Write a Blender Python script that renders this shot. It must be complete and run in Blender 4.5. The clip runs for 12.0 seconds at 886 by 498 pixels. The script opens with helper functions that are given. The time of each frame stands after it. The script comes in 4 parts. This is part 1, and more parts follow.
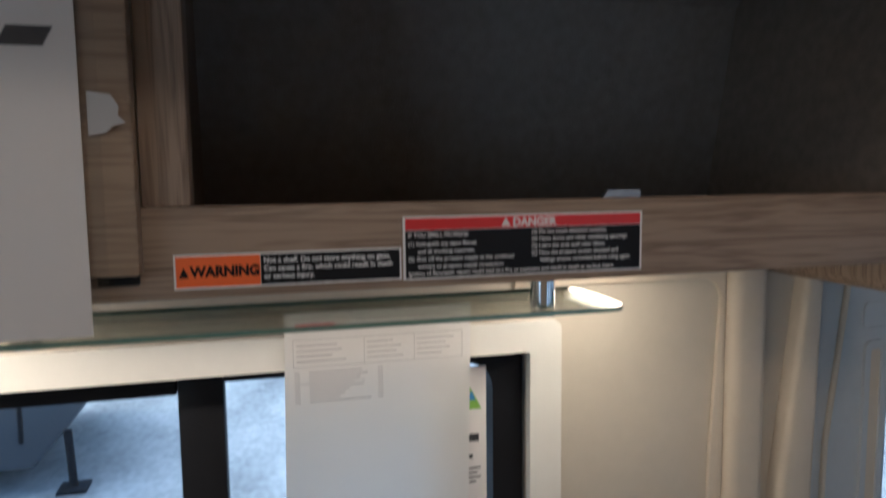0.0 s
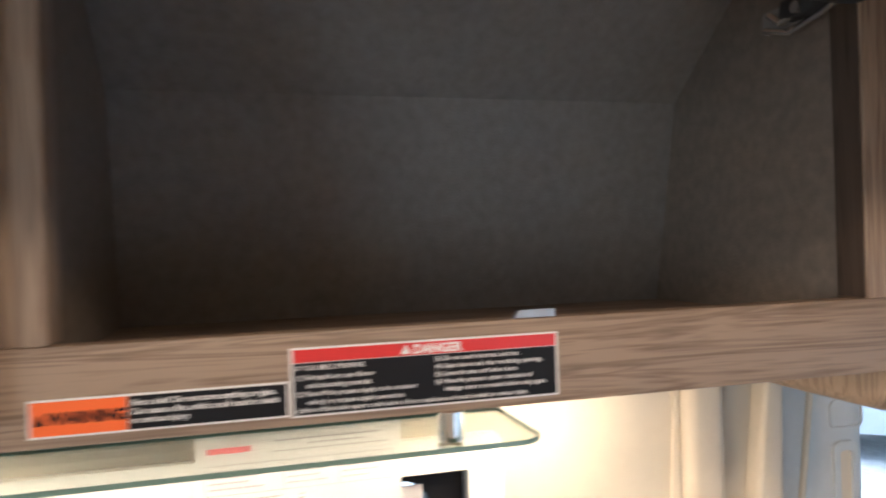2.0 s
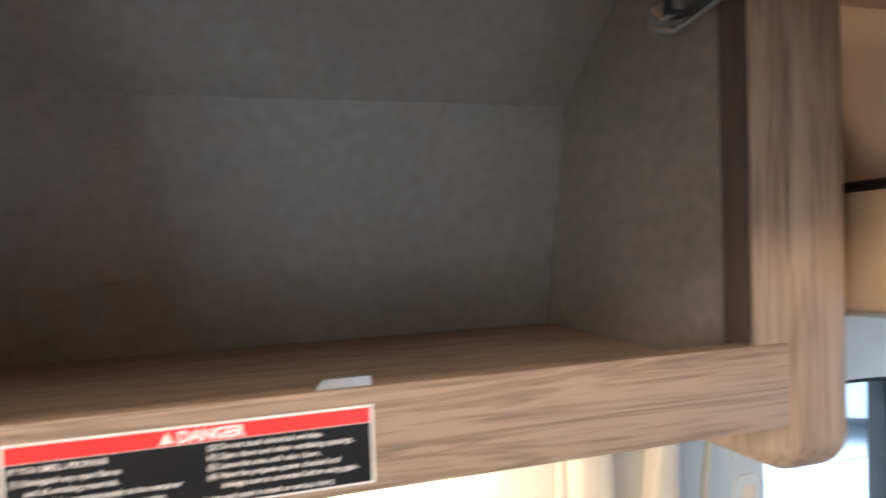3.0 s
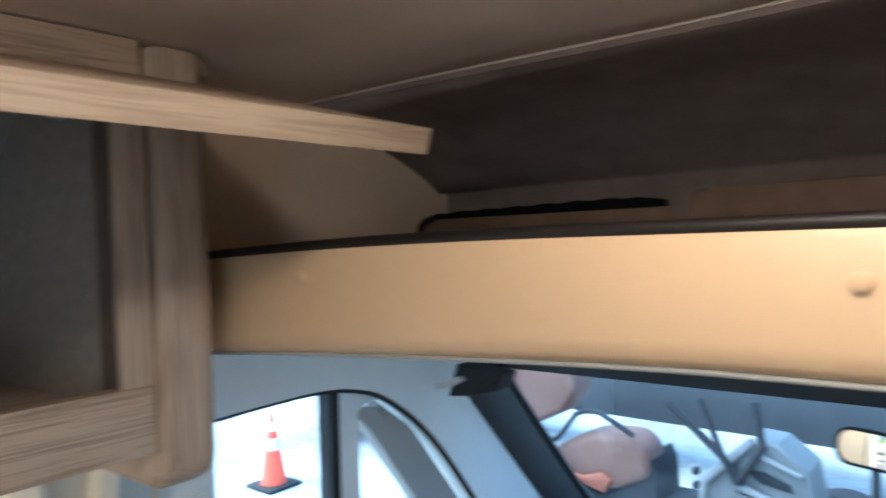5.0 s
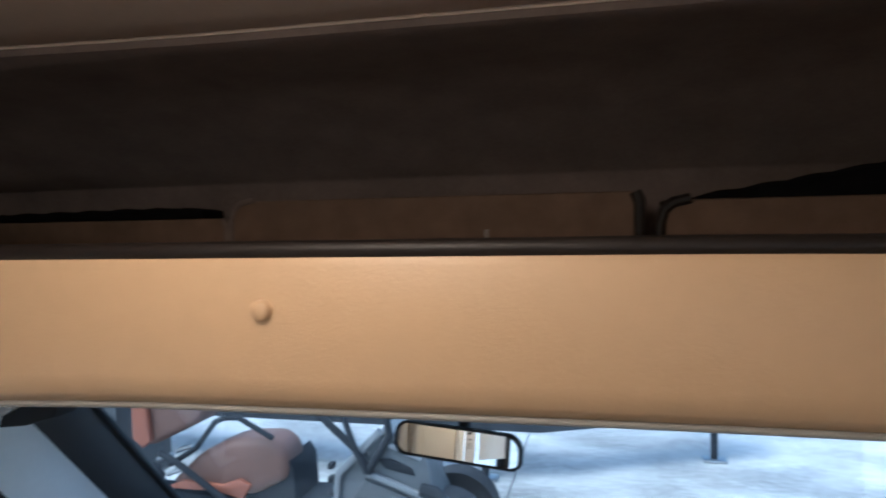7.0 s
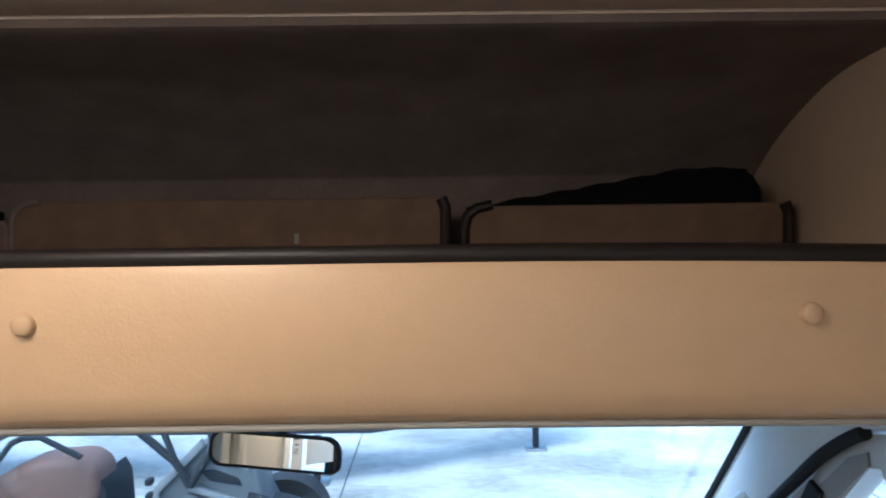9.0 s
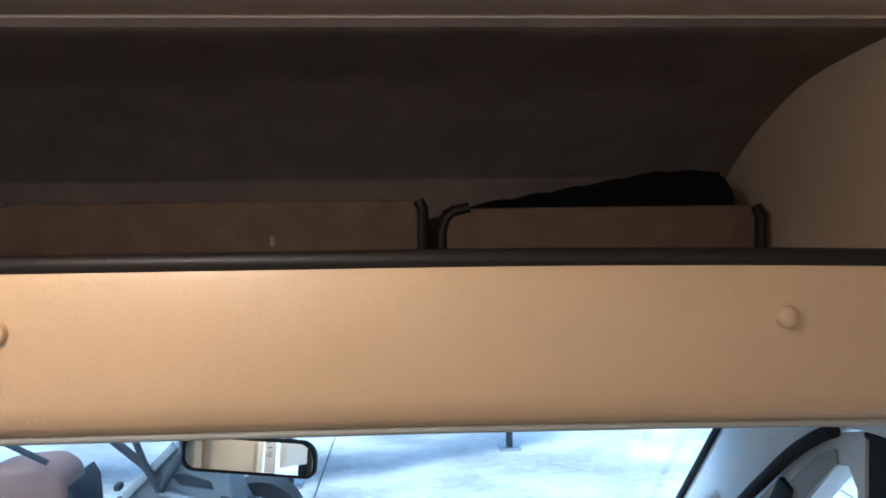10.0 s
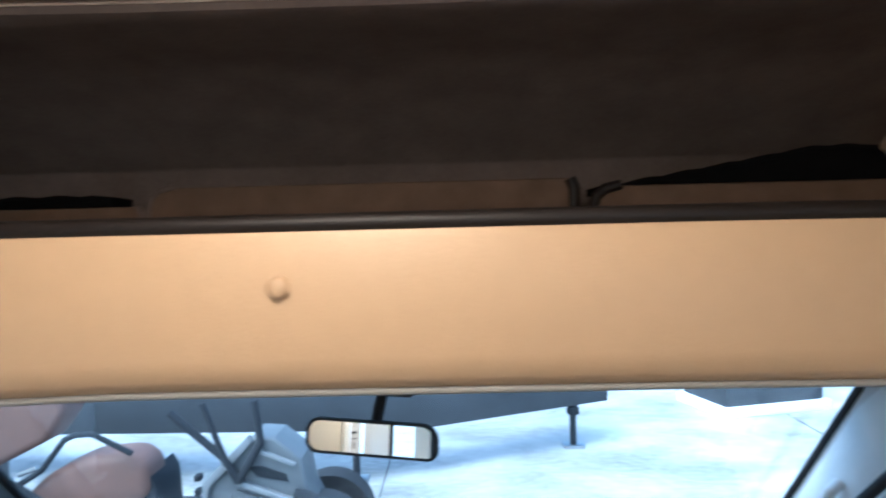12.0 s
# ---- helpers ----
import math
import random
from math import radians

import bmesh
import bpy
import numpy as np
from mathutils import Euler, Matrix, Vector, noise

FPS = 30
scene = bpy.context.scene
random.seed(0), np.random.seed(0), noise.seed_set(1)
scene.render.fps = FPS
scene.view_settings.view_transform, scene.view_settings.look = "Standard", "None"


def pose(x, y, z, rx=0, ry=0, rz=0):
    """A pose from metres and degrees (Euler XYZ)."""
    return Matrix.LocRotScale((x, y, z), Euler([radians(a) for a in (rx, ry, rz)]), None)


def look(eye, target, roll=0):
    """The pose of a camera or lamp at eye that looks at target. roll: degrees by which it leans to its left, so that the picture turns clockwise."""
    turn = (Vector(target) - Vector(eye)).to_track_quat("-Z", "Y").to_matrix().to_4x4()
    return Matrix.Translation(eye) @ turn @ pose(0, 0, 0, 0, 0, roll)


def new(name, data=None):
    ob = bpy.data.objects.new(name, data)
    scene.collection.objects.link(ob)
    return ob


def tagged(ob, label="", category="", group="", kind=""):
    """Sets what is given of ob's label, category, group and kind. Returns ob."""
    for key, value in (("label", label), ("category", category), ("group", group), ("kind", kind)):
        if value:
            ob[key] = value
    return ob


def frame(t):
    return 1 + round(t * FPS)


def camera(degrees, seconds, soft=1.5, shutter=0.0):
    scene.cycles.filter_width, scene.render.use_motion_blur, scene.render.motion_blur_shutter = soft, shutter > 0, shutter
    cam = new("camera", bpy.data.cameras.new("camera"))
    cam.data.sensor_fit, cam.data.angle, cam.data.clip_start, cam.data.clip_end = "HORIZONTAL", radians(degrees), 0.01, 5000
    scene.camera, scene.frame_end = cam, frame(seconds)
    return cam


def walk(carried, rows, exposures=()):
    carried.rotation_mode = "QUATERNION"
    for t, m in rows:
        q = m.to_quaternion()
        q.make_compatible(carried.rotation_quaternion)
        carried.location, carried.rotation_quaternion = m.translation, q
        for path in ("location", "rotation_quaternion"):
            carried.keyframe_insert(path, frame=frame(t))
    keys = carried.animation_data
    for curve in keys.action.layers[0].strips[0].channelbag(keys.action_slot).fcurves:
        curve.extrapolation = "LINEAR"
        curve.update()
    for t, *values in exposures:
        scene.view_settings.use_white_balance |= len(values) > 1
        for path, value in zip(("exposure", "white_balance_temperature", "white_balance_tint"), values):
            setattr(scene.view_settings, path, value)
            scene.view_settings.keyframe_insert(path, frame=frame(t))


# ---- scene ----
cam = camera(64.0, 12.0, soft=1.8, shutter=0.8)
PATH = [
    (0, (0.083, -0.321, 1.581), (-1.844, 0.176, 1.381), -0.7),
    (0.5, (0.087, -0.328, 1.593), (-1.842, 0.194, 1.517), -0.6),
    (1, (0.084, -0.339, 1.612), (-1.841, 0.203, 1.553), -0.5),
    (1.5, (0.076, -0.312, 1.623), (-1.849, 0.23, 1.581), -0.8),
    (2, (0.061, -0.234, 1.62), (-1.872, 0.28, 1.619), -1.8),
    (2.5, (0.006, -0.141, 1.641), (-1.919, 0.402, 1.623), -2.0),
    (3, (-0.021, -0.102, 1.662), (-1.912, 0.547, 1.608), -1.9),
    (3.5, (0.029, -0.058, 1.691), (-1.771, 0.81, 1.6), -1.9),
    (3.7, (0.047, -0.055, 1.688), (-1.683, 0.946, 1.616), -2.0),
    (5.3, (0.229, 0.001, 1.705), (-0.909, 1.651, 1.658), -2.2),
    (5.5, (0.244, 0.010, 1.709), (-0.792, 1.726, 1.651), -2.3),
    (6, (0.284, 0.034, 1.708), (-0.535, 1.864, 1.644), -2.1),
    (6.5, (0.312, 0.051, 1.708), (-0.299, 1.954, 1.646), -1.8),
    (7, (0.326, 0.067, 1.710), (-0.112, 2.018, 1.652), -1.0),
    (7.5, (0.354, 0.062, 1.715), (0.067, 2.040, 1.660), -1.4),
    (7.7, (0.362, 0.063, 1.711), (0.121, 2.048, 1.668), -1.2),
    (9.5, (0.352, 0.062, 1.716), (0.433, 2.059, 1.648), -0.8),
    (10, (0.350, 0.063, 1.717), (0.449, 2.060, 1.653), -0.8),
    (10.5, (0.342, 0.059, 1.717), (0.442, 2.055, 1.657), -0.9),
    (11, (0.321, 0.060, 1.717), (0.417, 2.057, 1.655), -1.0),
    (11.5, (0.277, 0.057, 1.706), (0.351, 2.061, 1.648), -1.3),
    (12, (0.229, 0.058, 1.695), (0.187, 2.069, 1.631), -1.45),
]
EXPOSURES = [
    (0, 0.72, 4510, -4),
    (0.5, 1.2, 4660, -4),
    (1, 1.62, 4880, -2),
    (1.5, 1.97, 4910, -2),
    (2, 2.3, 4910, -2),
    (2.5, 2.55, 4910, -2.5),
    (3, 3.0, 4800, -5),
    (3.5, 3.17, 4590, -8),
    (3.7, 3.07, 4590, -8),
    (5.3, 2.05, 4210, -12),
    (5.5, 1.9, 4210, -12),
    (6, 1.5, 4280, -11),
    (6.5, 1.34, 4430, -8),
    (7.5, 1.36, 4610, -4),
    (9.5, 1.74, 4340, -8),
    (11, 1.76, 4340, -8),
    (12, 1.92, 4330, -8),
]
walk(cam, [(t, look(eye, target, roll)) for t, eye, target, roll in PATH], EXPOSURES)

# ---- world, sun and lamps ----
world = bpy.data.worlds.new("sky")
scene.world = world
world.use_nodes = True
wn = world.node_tree
sky = wn.nodes.new("ShaderNodeTexSky")
sky.sky_type, sky.sun_disc = "NISHITA", False
sky.sun_elevation, sky.sun_rotation = radians(62), radians(229)
sky.air_density, sky.dust_density, sky.ozone_density = 1.0, 6.0, 0.6
wn.nodes["Background"].inputs["Strength"].default_value = 0.15
wn.links.new(sky.outputs[0], wn.nodes["Background"].inputs["Color"])
sun = new("sun", bpy.data.lights.new("sun", "SUN"))
sun.data.energy, sun.data.angle, sun.data.color = 0.5, radians(120), (1.0, 0.98, 0.95)
sun.matrix_world = look((0, 0, 0), (0.355, 0.308, -0.883))



# fill lamp added in an unseen side opening, for skylight on the open cabinet
side_fill = new("side_fill_light", bpy.data.lights.new("side_fill_light", "AREA"))
side_fill.data.shape, side_fill.data.size, side_fill.data.size_y = "RECTANGLE", 0.86, 0.60
side_fill.data.energy, side_fill.data.color = 1.9, (1.0, 0.92, 0.82)
side_fill.matrix_world = look((0.995, -1.80, 1.50), (0.0, -1.80, 1.50))


# ---- materials ----
def material(name, base, rough=0.6, metal=0.0, noise_scale=0.0, vary=0.12, bump=0.0, bump_scale=200.0, stretch=(1, 1, 1), coat=0.0, spec=0.5):
    """Principled surface with two scales of colour variation and fine relief."""
    m = bpy.data.materials.new(name)
    m.use_nodes = True
    nt, b = m.node_tree, m.node_tree.nodes["Principled BSDF"]
    b.inputs["Base Color"].default_value = (*base, 1)
    b.inputs["Roughness"].default_value = rough
    b.inputs["Metallic"].default_value = metal
    b.inputs["Coat Weight"].default_value = coat
    b.inputs["Specular IOR Level"].default_value = spec
    co = nt.nodes.new("ShaderNodeTexCoord")
    mp = nt.nodes.new("ShaderNodeMapping")
    mp.inputs["Scale"].default_value = stretch
    nt.links.new(co.outputs["Object"], mp.inputs["Vector"])
    if noise_scale:
        big, fine = nt.nodes.new("ShaderNodeTexNoise"), nt.nodes.new("ShaderNodeTexNoise")
        big.inputs["Scale"].default_value, fine.inputs["Scale"].default_value = noise_scale, noise_scale * 14
        big.inputs["Detail"].default_value = fine.inputs["Detail"].default_value = 4
        mix = nt.nodes.new("ShaderNodeMath")
        mix.operation = "MULTIPLY_ADD"
        mix.inputs[1].default_value = 0.45
        nt.links.new(mp.outputs[0], big.inputs["Vector"])
        nt.links.new(mp.outputs[0], fine.inputs["Vector"])
        nt.links.new(fine.outputs["Fac"], mix.inputs[0])
        nt.links.new(big.outputs["Fac"], mix.inputs[2])
        ramp = nt.nodes.new("ShaderNodeValToRGB")
        ramp.color_ramp.elements[0].position, ramp.color_ramp.elements[1].position = 0.45, 1.0
        ramp.color_ramp.elements[0].color = (*[c * (1 - vary) for c in base], 1)
        ramp.color_ramp.elements[1].color = (*[min(1, c * (1 + vary)) for c in base], 1)
        nt.links.new(mix.outputs[0], ramp.inputs[0])
        nt.links.new(ramp.outputs[0], b.inputs["Base Color"])
    if bump:
        tex, bp = nt.nodes.new("ShaderNodeTexNoise"), nt.nodes.new("ShaderNodeBump")
        tex.inputs["Scale"].default_value, tex.inputs["Detail"].default_value = bump_scale, 3
        bp.inputs["Strength"].default_value, bp.inputs["Distance"].default_value = bump, 0.002
        nt.links.new(mp.outputs[0], tex.inputs["Vector"])
        nt.links.new(tex.outputs["Fac"], bp.inputs["Height"])
        nt.links.new(bp.outputs[0], b.inputs["Normal"])
    return m


def wood(name, light, dark, along, scale=1.0):
    """Laminate with long, wavy grain along one axis: 0 x, 1 y, 2 z."""
    m = bpy.data.materials.new(name)
    m.use_nodes = True
    nt, b = m.node_tree, m.node_tree.nodes["Principled BSDF"]
    b.inputs["Roughness"].default_value = 0.5
    b.inputs["Specular IOR Level"].default_value = 0.35
    co, mp = nt.nodes.new("ShaderNodeTexCoord"), nt.nodes.new("ShaderNodeMapping")
    st = [34.0 * scale] * 3
    st[along] = 1.5 * scale
    mp.inputs["Scale"].default_value = st
    nt.links.new(co.outputs["Object"], mp.inputs["Vector"])
    band, fibre, tone = (nt.nodes.new("ShaderNodeTexNoise") for _ in range(3))
    band.inputs["Scale"].default_value, band.inputs["Detail"].default_value, band.inputs["Distortion"].default_value = 1.6, 3, 1.4
    fibre.inputs["Scale"].default_value, fibre.inputs["Detail"].default_value = 9, 5
    tone.inputs["Scale"].default_value = 0.35
    for n in (band, fibre, tone):
        nt.links.new(mp.outputs[0], n.inputs["Vector"])
    rings = nt.nodes.new("ShaderNodeMath")
    rings.operation = "MULTIPLY"
    rings.inputs[1].default_value = 9.0
    nt.links.new(band.outputs["Fac"], rings.inputs[0])
    wave = nt.nodes.new("ShaderNodeMath")
    wave.operation = "PINGPONG"
    wave.inputs[1].default_value = 1.0
    nt.links.new(rings.outputs[0], wave.inputs[0])
    add = nt.nodes.new("ShaderNodeMath")
    add.operation = "MULTIPLY_ADD"
    add.inputs[1].default_value = 0.55
    nt.links.new(wave.outputs[0], add.inputs[0])
    nt.links.new(fibre.outputs["Fac"], add.inputs[2])
    ramp = nt.nodes.new("ShaderNodeValToRGB")
    ramp.color_ramp.elements[0].position, ramp.color_ramp.elements[1].position = 0.3, 0.95
    ramp.color_ramp.elements[0].color, ramp.color_ramp.elements[1].color = (*dark, 1), (*light, 1)
    nt.links.new(add.outputs[0], ramp.inputs[0])
    nt.links.new(ramp.outputs[0], b.inputs["Base Color"])
    bp = nt.nodes.new("ShaderNodeBump")
    bp.inputs["Strength"].default_value, bp.inputs["Distance"].default_value = 0.25, 0.0006
    nt.links.new(add.outputs[0], bp.inputs["Height"])
    nt.links.new(bp.outputs[0], b.inputs["Normal"])
    return m


def glass(name, tint=(1, 1, 1), rough=0.0, share=0.03):
    """Thin pane: clear with a mirror-like share by angle."""
    m = bpy.data.materials.new(name)
    m.use_nodes = True
    nt = m.node_tree
    nt.nodes.remove(nt.nodes["Principled BSDF"])
    clear, gloss, mix, lw, pw, ml = (nt.nodes.new(k) for k in ("ShaderNodeBsdfTransparent", "ShaderNodeBsdfGlossy", "ShaderNodeMixShader", "ShaderNodeLayerWeight", "ShaderNodeMath", "ShaderNodeMath"))
    clear.inputs["Color"].default_value = (*tint, 1)
    gloss.inputs["Roughness"].default_value = rough
    lw.inputs["Blend"].default_value = 0.5
    pw.operation, ml.operation = "POWER", "MULTIPLY_ADD"
    pw.inputs[1].default_value = 5.0
    ml.inputs[1].default_value, ml.inputs[2].default_value = 0.9, share
    nt.links.new(lw.outputs["Facing"], pw.inputs[0])
    nt.links.new(pw.outputs[0], ml.inputs[0])
    nt.links.new(ml.outputs[0], mix.inputs[0])
    nt.links.new(clear.outputs[0], mix.inputs[1])
    nt.links.new(gloss.outputs[0], mix.inputs[2])
    nt.links.new(mix.outputs[0], nt.nodes["Material Output"].inputs["Surface"])
    return m


def emitter(name, color, strength):
    m = bpy.data.materials.new(name)
    m.use_nodes = True
    b = m.node_tree.nodes["Principled BSDF"]
    b.inputs["Base Color"].default_value = (*color, 1)
    b.inputs["Emission Color"].default_value = (*color, 1)
    b.inputs["Emission Strength"].default_value = strength
    return m


WOOD_L, WOOD_D = (0.34, 0.258, 0.19), (0.165, 0.118, 0.085)
wood_y = wood("greige_wood_lengthwise", WOOD_L, WOOD_D, 1)
wood_z = wood("greige_wood_upright", WOOD_L, WOOD_D, 2)
wood_door = wood("greige_wood_door", (0.33, 0.25, 0.175), (0.215, 0.155, 0.108), 1)
lining = material("grey_woven_lining", (0.26, 0.25, 0.24), 0.85, noise_scale=70, vary=0.15, bump=0.5, bump_scale=450)
lining_side = material("grey_brown_lining_board", (0.22, 0.19, 0.16), 0.8, noise_scale=70, vary=0.18, bump=0.4, bump_scale=450)
vinyl = material("tan_vinyl", (0.52, 0.364, 0.215), 0.45, noise_scale=5, vary=0.05, bump=0.12, bump_scale=420)
vnt = vinyl.node_tree
vco, vmap, vridge, vabs, vmask, vmul, vbump = (vnt.nodes.new("ShaderNode" + k) for k in ("TexCoord", "Mapping", "TexNoise", "Math", "TexNoise", "Math", "Bump"))
vmap.inputs["Scale"].default_value = (0.75, 1.0, 1.0)
vridge.inputs["Scale"].default_value, vridge.inputs["Detail"].default_value, vridge.inputs["Distortion"].default_value = 95, 2, 2.0
vmask.inputs["Scale"].default_value = 6
vabs.operation, vmul.operation = "COMPARE", "MULTIPLY"
vabs.inputs[1].default_value, vabs.inputs[2].default_value = 0.5, 0.035
vbump.inputs["Strength"].default_value, vbump.inputs["Distance"].default_value, vbump.invert = 0.22, 0.001, True
vnt.links.new(vco.outputs["Object"], vmap.inputs["Vector"])
for n in (vridge, vmask):
    vnt.links.new(vmap.outputs[0], n.inputs["Vector"])
vnt.links.new(vridge.outputs["Fac"], vabs.inputs[0])
vnt.links.new(vabs.outputs[0], vmul.inputs[0])
vnt.links.new(vmask.outputs["Fac"], vmul.inputs[1])
vnt.links.new(vmul.outputs[0], vbump.inputs["Height"])
vprev = vnt.nodes["Principled BSDF"].inputs["Normal"].links[0].from_socket
vnt.links.new(vprev, vbump.inputs["Normal"])
vnt.links.new(vbump.outputs[0], vnt.nodes["Principled BSDF"].inputs["Normal"])
headliner = material("brown_headliner_fabric", (0.19, 0.15, 0.13), 0.95, noise_scale=14, vary=0.2, bump=0.4, bump_scale=700, spec=0.15)
ceiling_mat = material("beige_ceiling_fabric", (0.76, 0.63, 0.52), 0.9, noise_scale=8, vary=0.06, bump=0.3, bump_scale=500)
side_mat = material("beige_side_trim", (0.62, 0.48, 0.35), 0.75, noise_scale=6, vary=0.06, bump=0.25, bump_scale=500)
wall_mat = material("cream_wall_panel", (0.62, 0.56, 0.46), 0.6, noise_scale=4, vary=0.05, bump=0.1, bump_scale=300)
pillar_mat = material("cream_pillar_trim", (0.66, 0.58, 0.46), 0.5, noise_scale=6, vary=0.05, bump=0.1, bump_scale=300)
grey_plastic = material("light_grey_plastic", (0.68, 0.69, 0.68), 0.5, noise_scale=6, vary=0.06, bump=0.2, bump_scale=600)
belt_grey = material("blue_grey_pillar_plastic", (0.56, 0.58, 0.59), 0.5, noise_scale=6, vary=0.06, bump=0.2, bump_scale=600)
trim_grey = material("warm_grey_trim", (0.3, 0.29, 0.27), 0.5, noise_scale=6, vary=0.06, bump=0.2, bump_scale=600)
dark_plastic = material("charcoal_plastic", (0.035, 0.037, 0.04), 0.55, noise_scale=6, vary=0.15, bump=0.2, bump_scale=600)
rubber = material("black_rubber", (0.012, 0.012, 0.013), 0.8, noise_scale=20, vary=0.2)
black_fabric = material("black_pouch_fabric", (0.006, 0.006, 0.0065), 1.0, noise_scale=30, vary=0.3, bump=0.4, bump_scale=300, spec=0.1)
piping = material("dark_brown_piping", (0.010, 0.007, 0.006), 0.5, noise_scale=20, vary=0.2, spec=0.35)
mesh_mat = material("brown_mesh_pocket", (0.175, 0.115, 0.077), 0.85, noise_scale=30, vary=0.2, bump=0.8, bump_scale=900)
white_frame = material("white_window_frame", (0.8, 0.78, 0.72), 0.45, noise_scale=5, vary=0.03, bump=0.05)
black_frame = material("black_aluminium", (0.010, 0.010, 0.012), 0.5, noise_scale=12, vary=0.15, spec=0.2)
chrome = material("chrome", (0.8, 0.8, 0.8), 0.08, 1.0, noise_scale=20, vary=0.04)
steel = material("zinc_steel", (0.45, 0.46, 0.47), 0.35, 1.0, noise_scale=40, vary=0.15)
paper = material("white_paper", (0.82, 0.8, 0.78), 0.6, noise_scale=10, vary=0.03, bump=0.15, bump_scale=12)
pnt = paper.node_tree
thru, both = pnt.nodes.new("ShaderNodeBsdfTranslucent"), pnt.nodes.new("ShaderNodeMixShader")
thru.inputs["Color"].default_value = (0.8, 0.8, 0.78, 1)
both.inputs[0].default_value = 0.6
pnt.links.new(pnt.nodes["Principled BSDF"].outputs[0], both.inputs[1])
pnt.links.new(thru.outputs[0], both.inputs[2])
pnt.links.new(both.outputs[0], pnt.nodes["Material Output"].inputs["Surface"])
card = material("white_card", (0.8, 0.77, 0.75), 0.35, noise_scale=6, vary=0.03, coat=0.3)
ink = material("grey_print", (0.42, 0.41, 0.41), 0.7)
red_ink = material("red_print", (0.55, 0.12, 0.13), 0.7)
dark_ink = material("dark_print", (0.04, 0.04, 0.045), 0.5)
label_white = material("label_white_print", (0.8, 0.8, 0.8), 0.4)
label_black = material("label_black", (0.010, 0.011, 0.014), 0.5, spec=0.2)
label_red = material("label_red", (0.62, 0.035, 0.035), 0.3)
label_orange = material("label_orange", (0.85, 0.16, 0.03), 0.3)
tape = material("pale_sticker", (0.42, 0.42, 0.42), 0.25)
green_print = material("green_print", (0.25, 0.45, 0.06), 0.4)
blue_print = material("blue_print", (0.08, 0.25, 0.55), 0.4)
clear = glass("clear_glass")
shelf_glass = glass("clear_shelf_glass", (0.94, 0.98, 0.95))
glass_edge = material("green_glass_edge", (0.16, 0.25, 0.21), 0.15)
film = glass("clear_plastic_sleeve", (0.96, 0.96, 0.96), 0.12)
mirror_mat = material("mirror", (0.85, 0.87, 0.88), 0.01, 1.0)
lamp_glow = emitter("warm_lamp_lens", (1.0, 0.63, 0.39), 42.0)
trim_pale = material("pale_grey_trim", (0.5, 0.49, 0.48), 0.5, noise_scale=6, vary=0.05)
# darkened copy of the upright wood, with shade put into its colour
wood_shaded = wood("shaded_stile_wood", (0.10, 0.075, 0.058), (0.06, 0.045, 0.035), 2)
strip_glow = emitter("warm_strip_lens", (1.0, 0.66, 0.40), 8.0)
concrete = material("pale_concrete", (0.34, 0.34, 0.33), 0.5, noise_scale=1.4, vary=0.6, bump=0.3, bump_scale=6, stretch=(0.6, 1.0, 1))
skirt_mat = material("dark_blue_grey_skirt", (0.030, 0.033, 0.038), 0.6, noise_scale=3, vary=0.2)
orange_mat = material("orange_cone_plastic", (0.8, 0.12, 0.06), 0.5, noise_scale=4, vary=0.1)
reflective = material("white_reflective_band", (0.85, 0.87, 0.9), 0.35)
seat_tan = material("tan_brown_seat_vinyl", (0.125, 0.068, 0.05), 0.6, noise_scale=5, vary=0.15, bump=0.3)
seat_orange = material("orange_seat_piping", (0.22, 0.075, 0.04), 0.5, noise_scale=5, vary=0.1)
tube_black = material("black_tube_steel", (0.010, 0.012, 0.016), 0.9, noise_scale=8, vary=0.2)
cart_grey = material("grey_moulded_plastic", (0.095, 0.10, 0.105), 0.45, noise_scale=5, vary=0.18, bump=0.2)
cart_pale = material("pale_grey_moulding", (0.17, 0.175, 0.18), 0.45, noise_scale=5, vary=0.15)
silver_paint = material("silver_grey_paint", (0.08, 0.082, 0.085), 0.4, 0.3, noise_scale=4, vary=0.1)
floor_mat = material("grey_vinyl_floor", (0.42, 0.35, 0.28), 0.5, noise_scale=4, vary=0.15)


# ---- mesh helpers ----
def box(bm, x0, x1, y0, y1, z0, z1, bevel=0.0, segments=2):
    made = bmesh.ops.create_cube(bm, size=1.0, matrix=Matrix.Translation(((x0 + x1) / 2, (y0 + y1) / 2, (z0 + z1) / 2)) @ Matrix.Diagonal((x1 - x0, y1 - y0, z1 - z0, 1)))
    if bevel:
        edges = list({e for v in made["verts"] for e in v.link_edges})
        bmesh.ops.bevel(bm, geom=edges, offset=bevel, segments=segments, affect="EDGES", profile=0.5)
    return bm


def boxed(x0, x1, y0, y1, z0, z1, bevel=0.0, segments=2):
    return box(bmesh.new(), x0, x1, y0, y1, z0, z1, bevel, segments)


def cyl(bm, p, q, r, r2=None, n=20):
    p, q = Vector(p), Vector(q)
    m = Matrix.Translation((p + q) / 2) @ (q - p).to_track_quat("Z", "Y").to_matrix().to_4x4()
    bmesh.ops.create_cone(bm, cap_ends=True, segments=n, radius1=r, radius2=r if r2 is None else r2, depth=(q - p).length, matrix=m)
    return bm


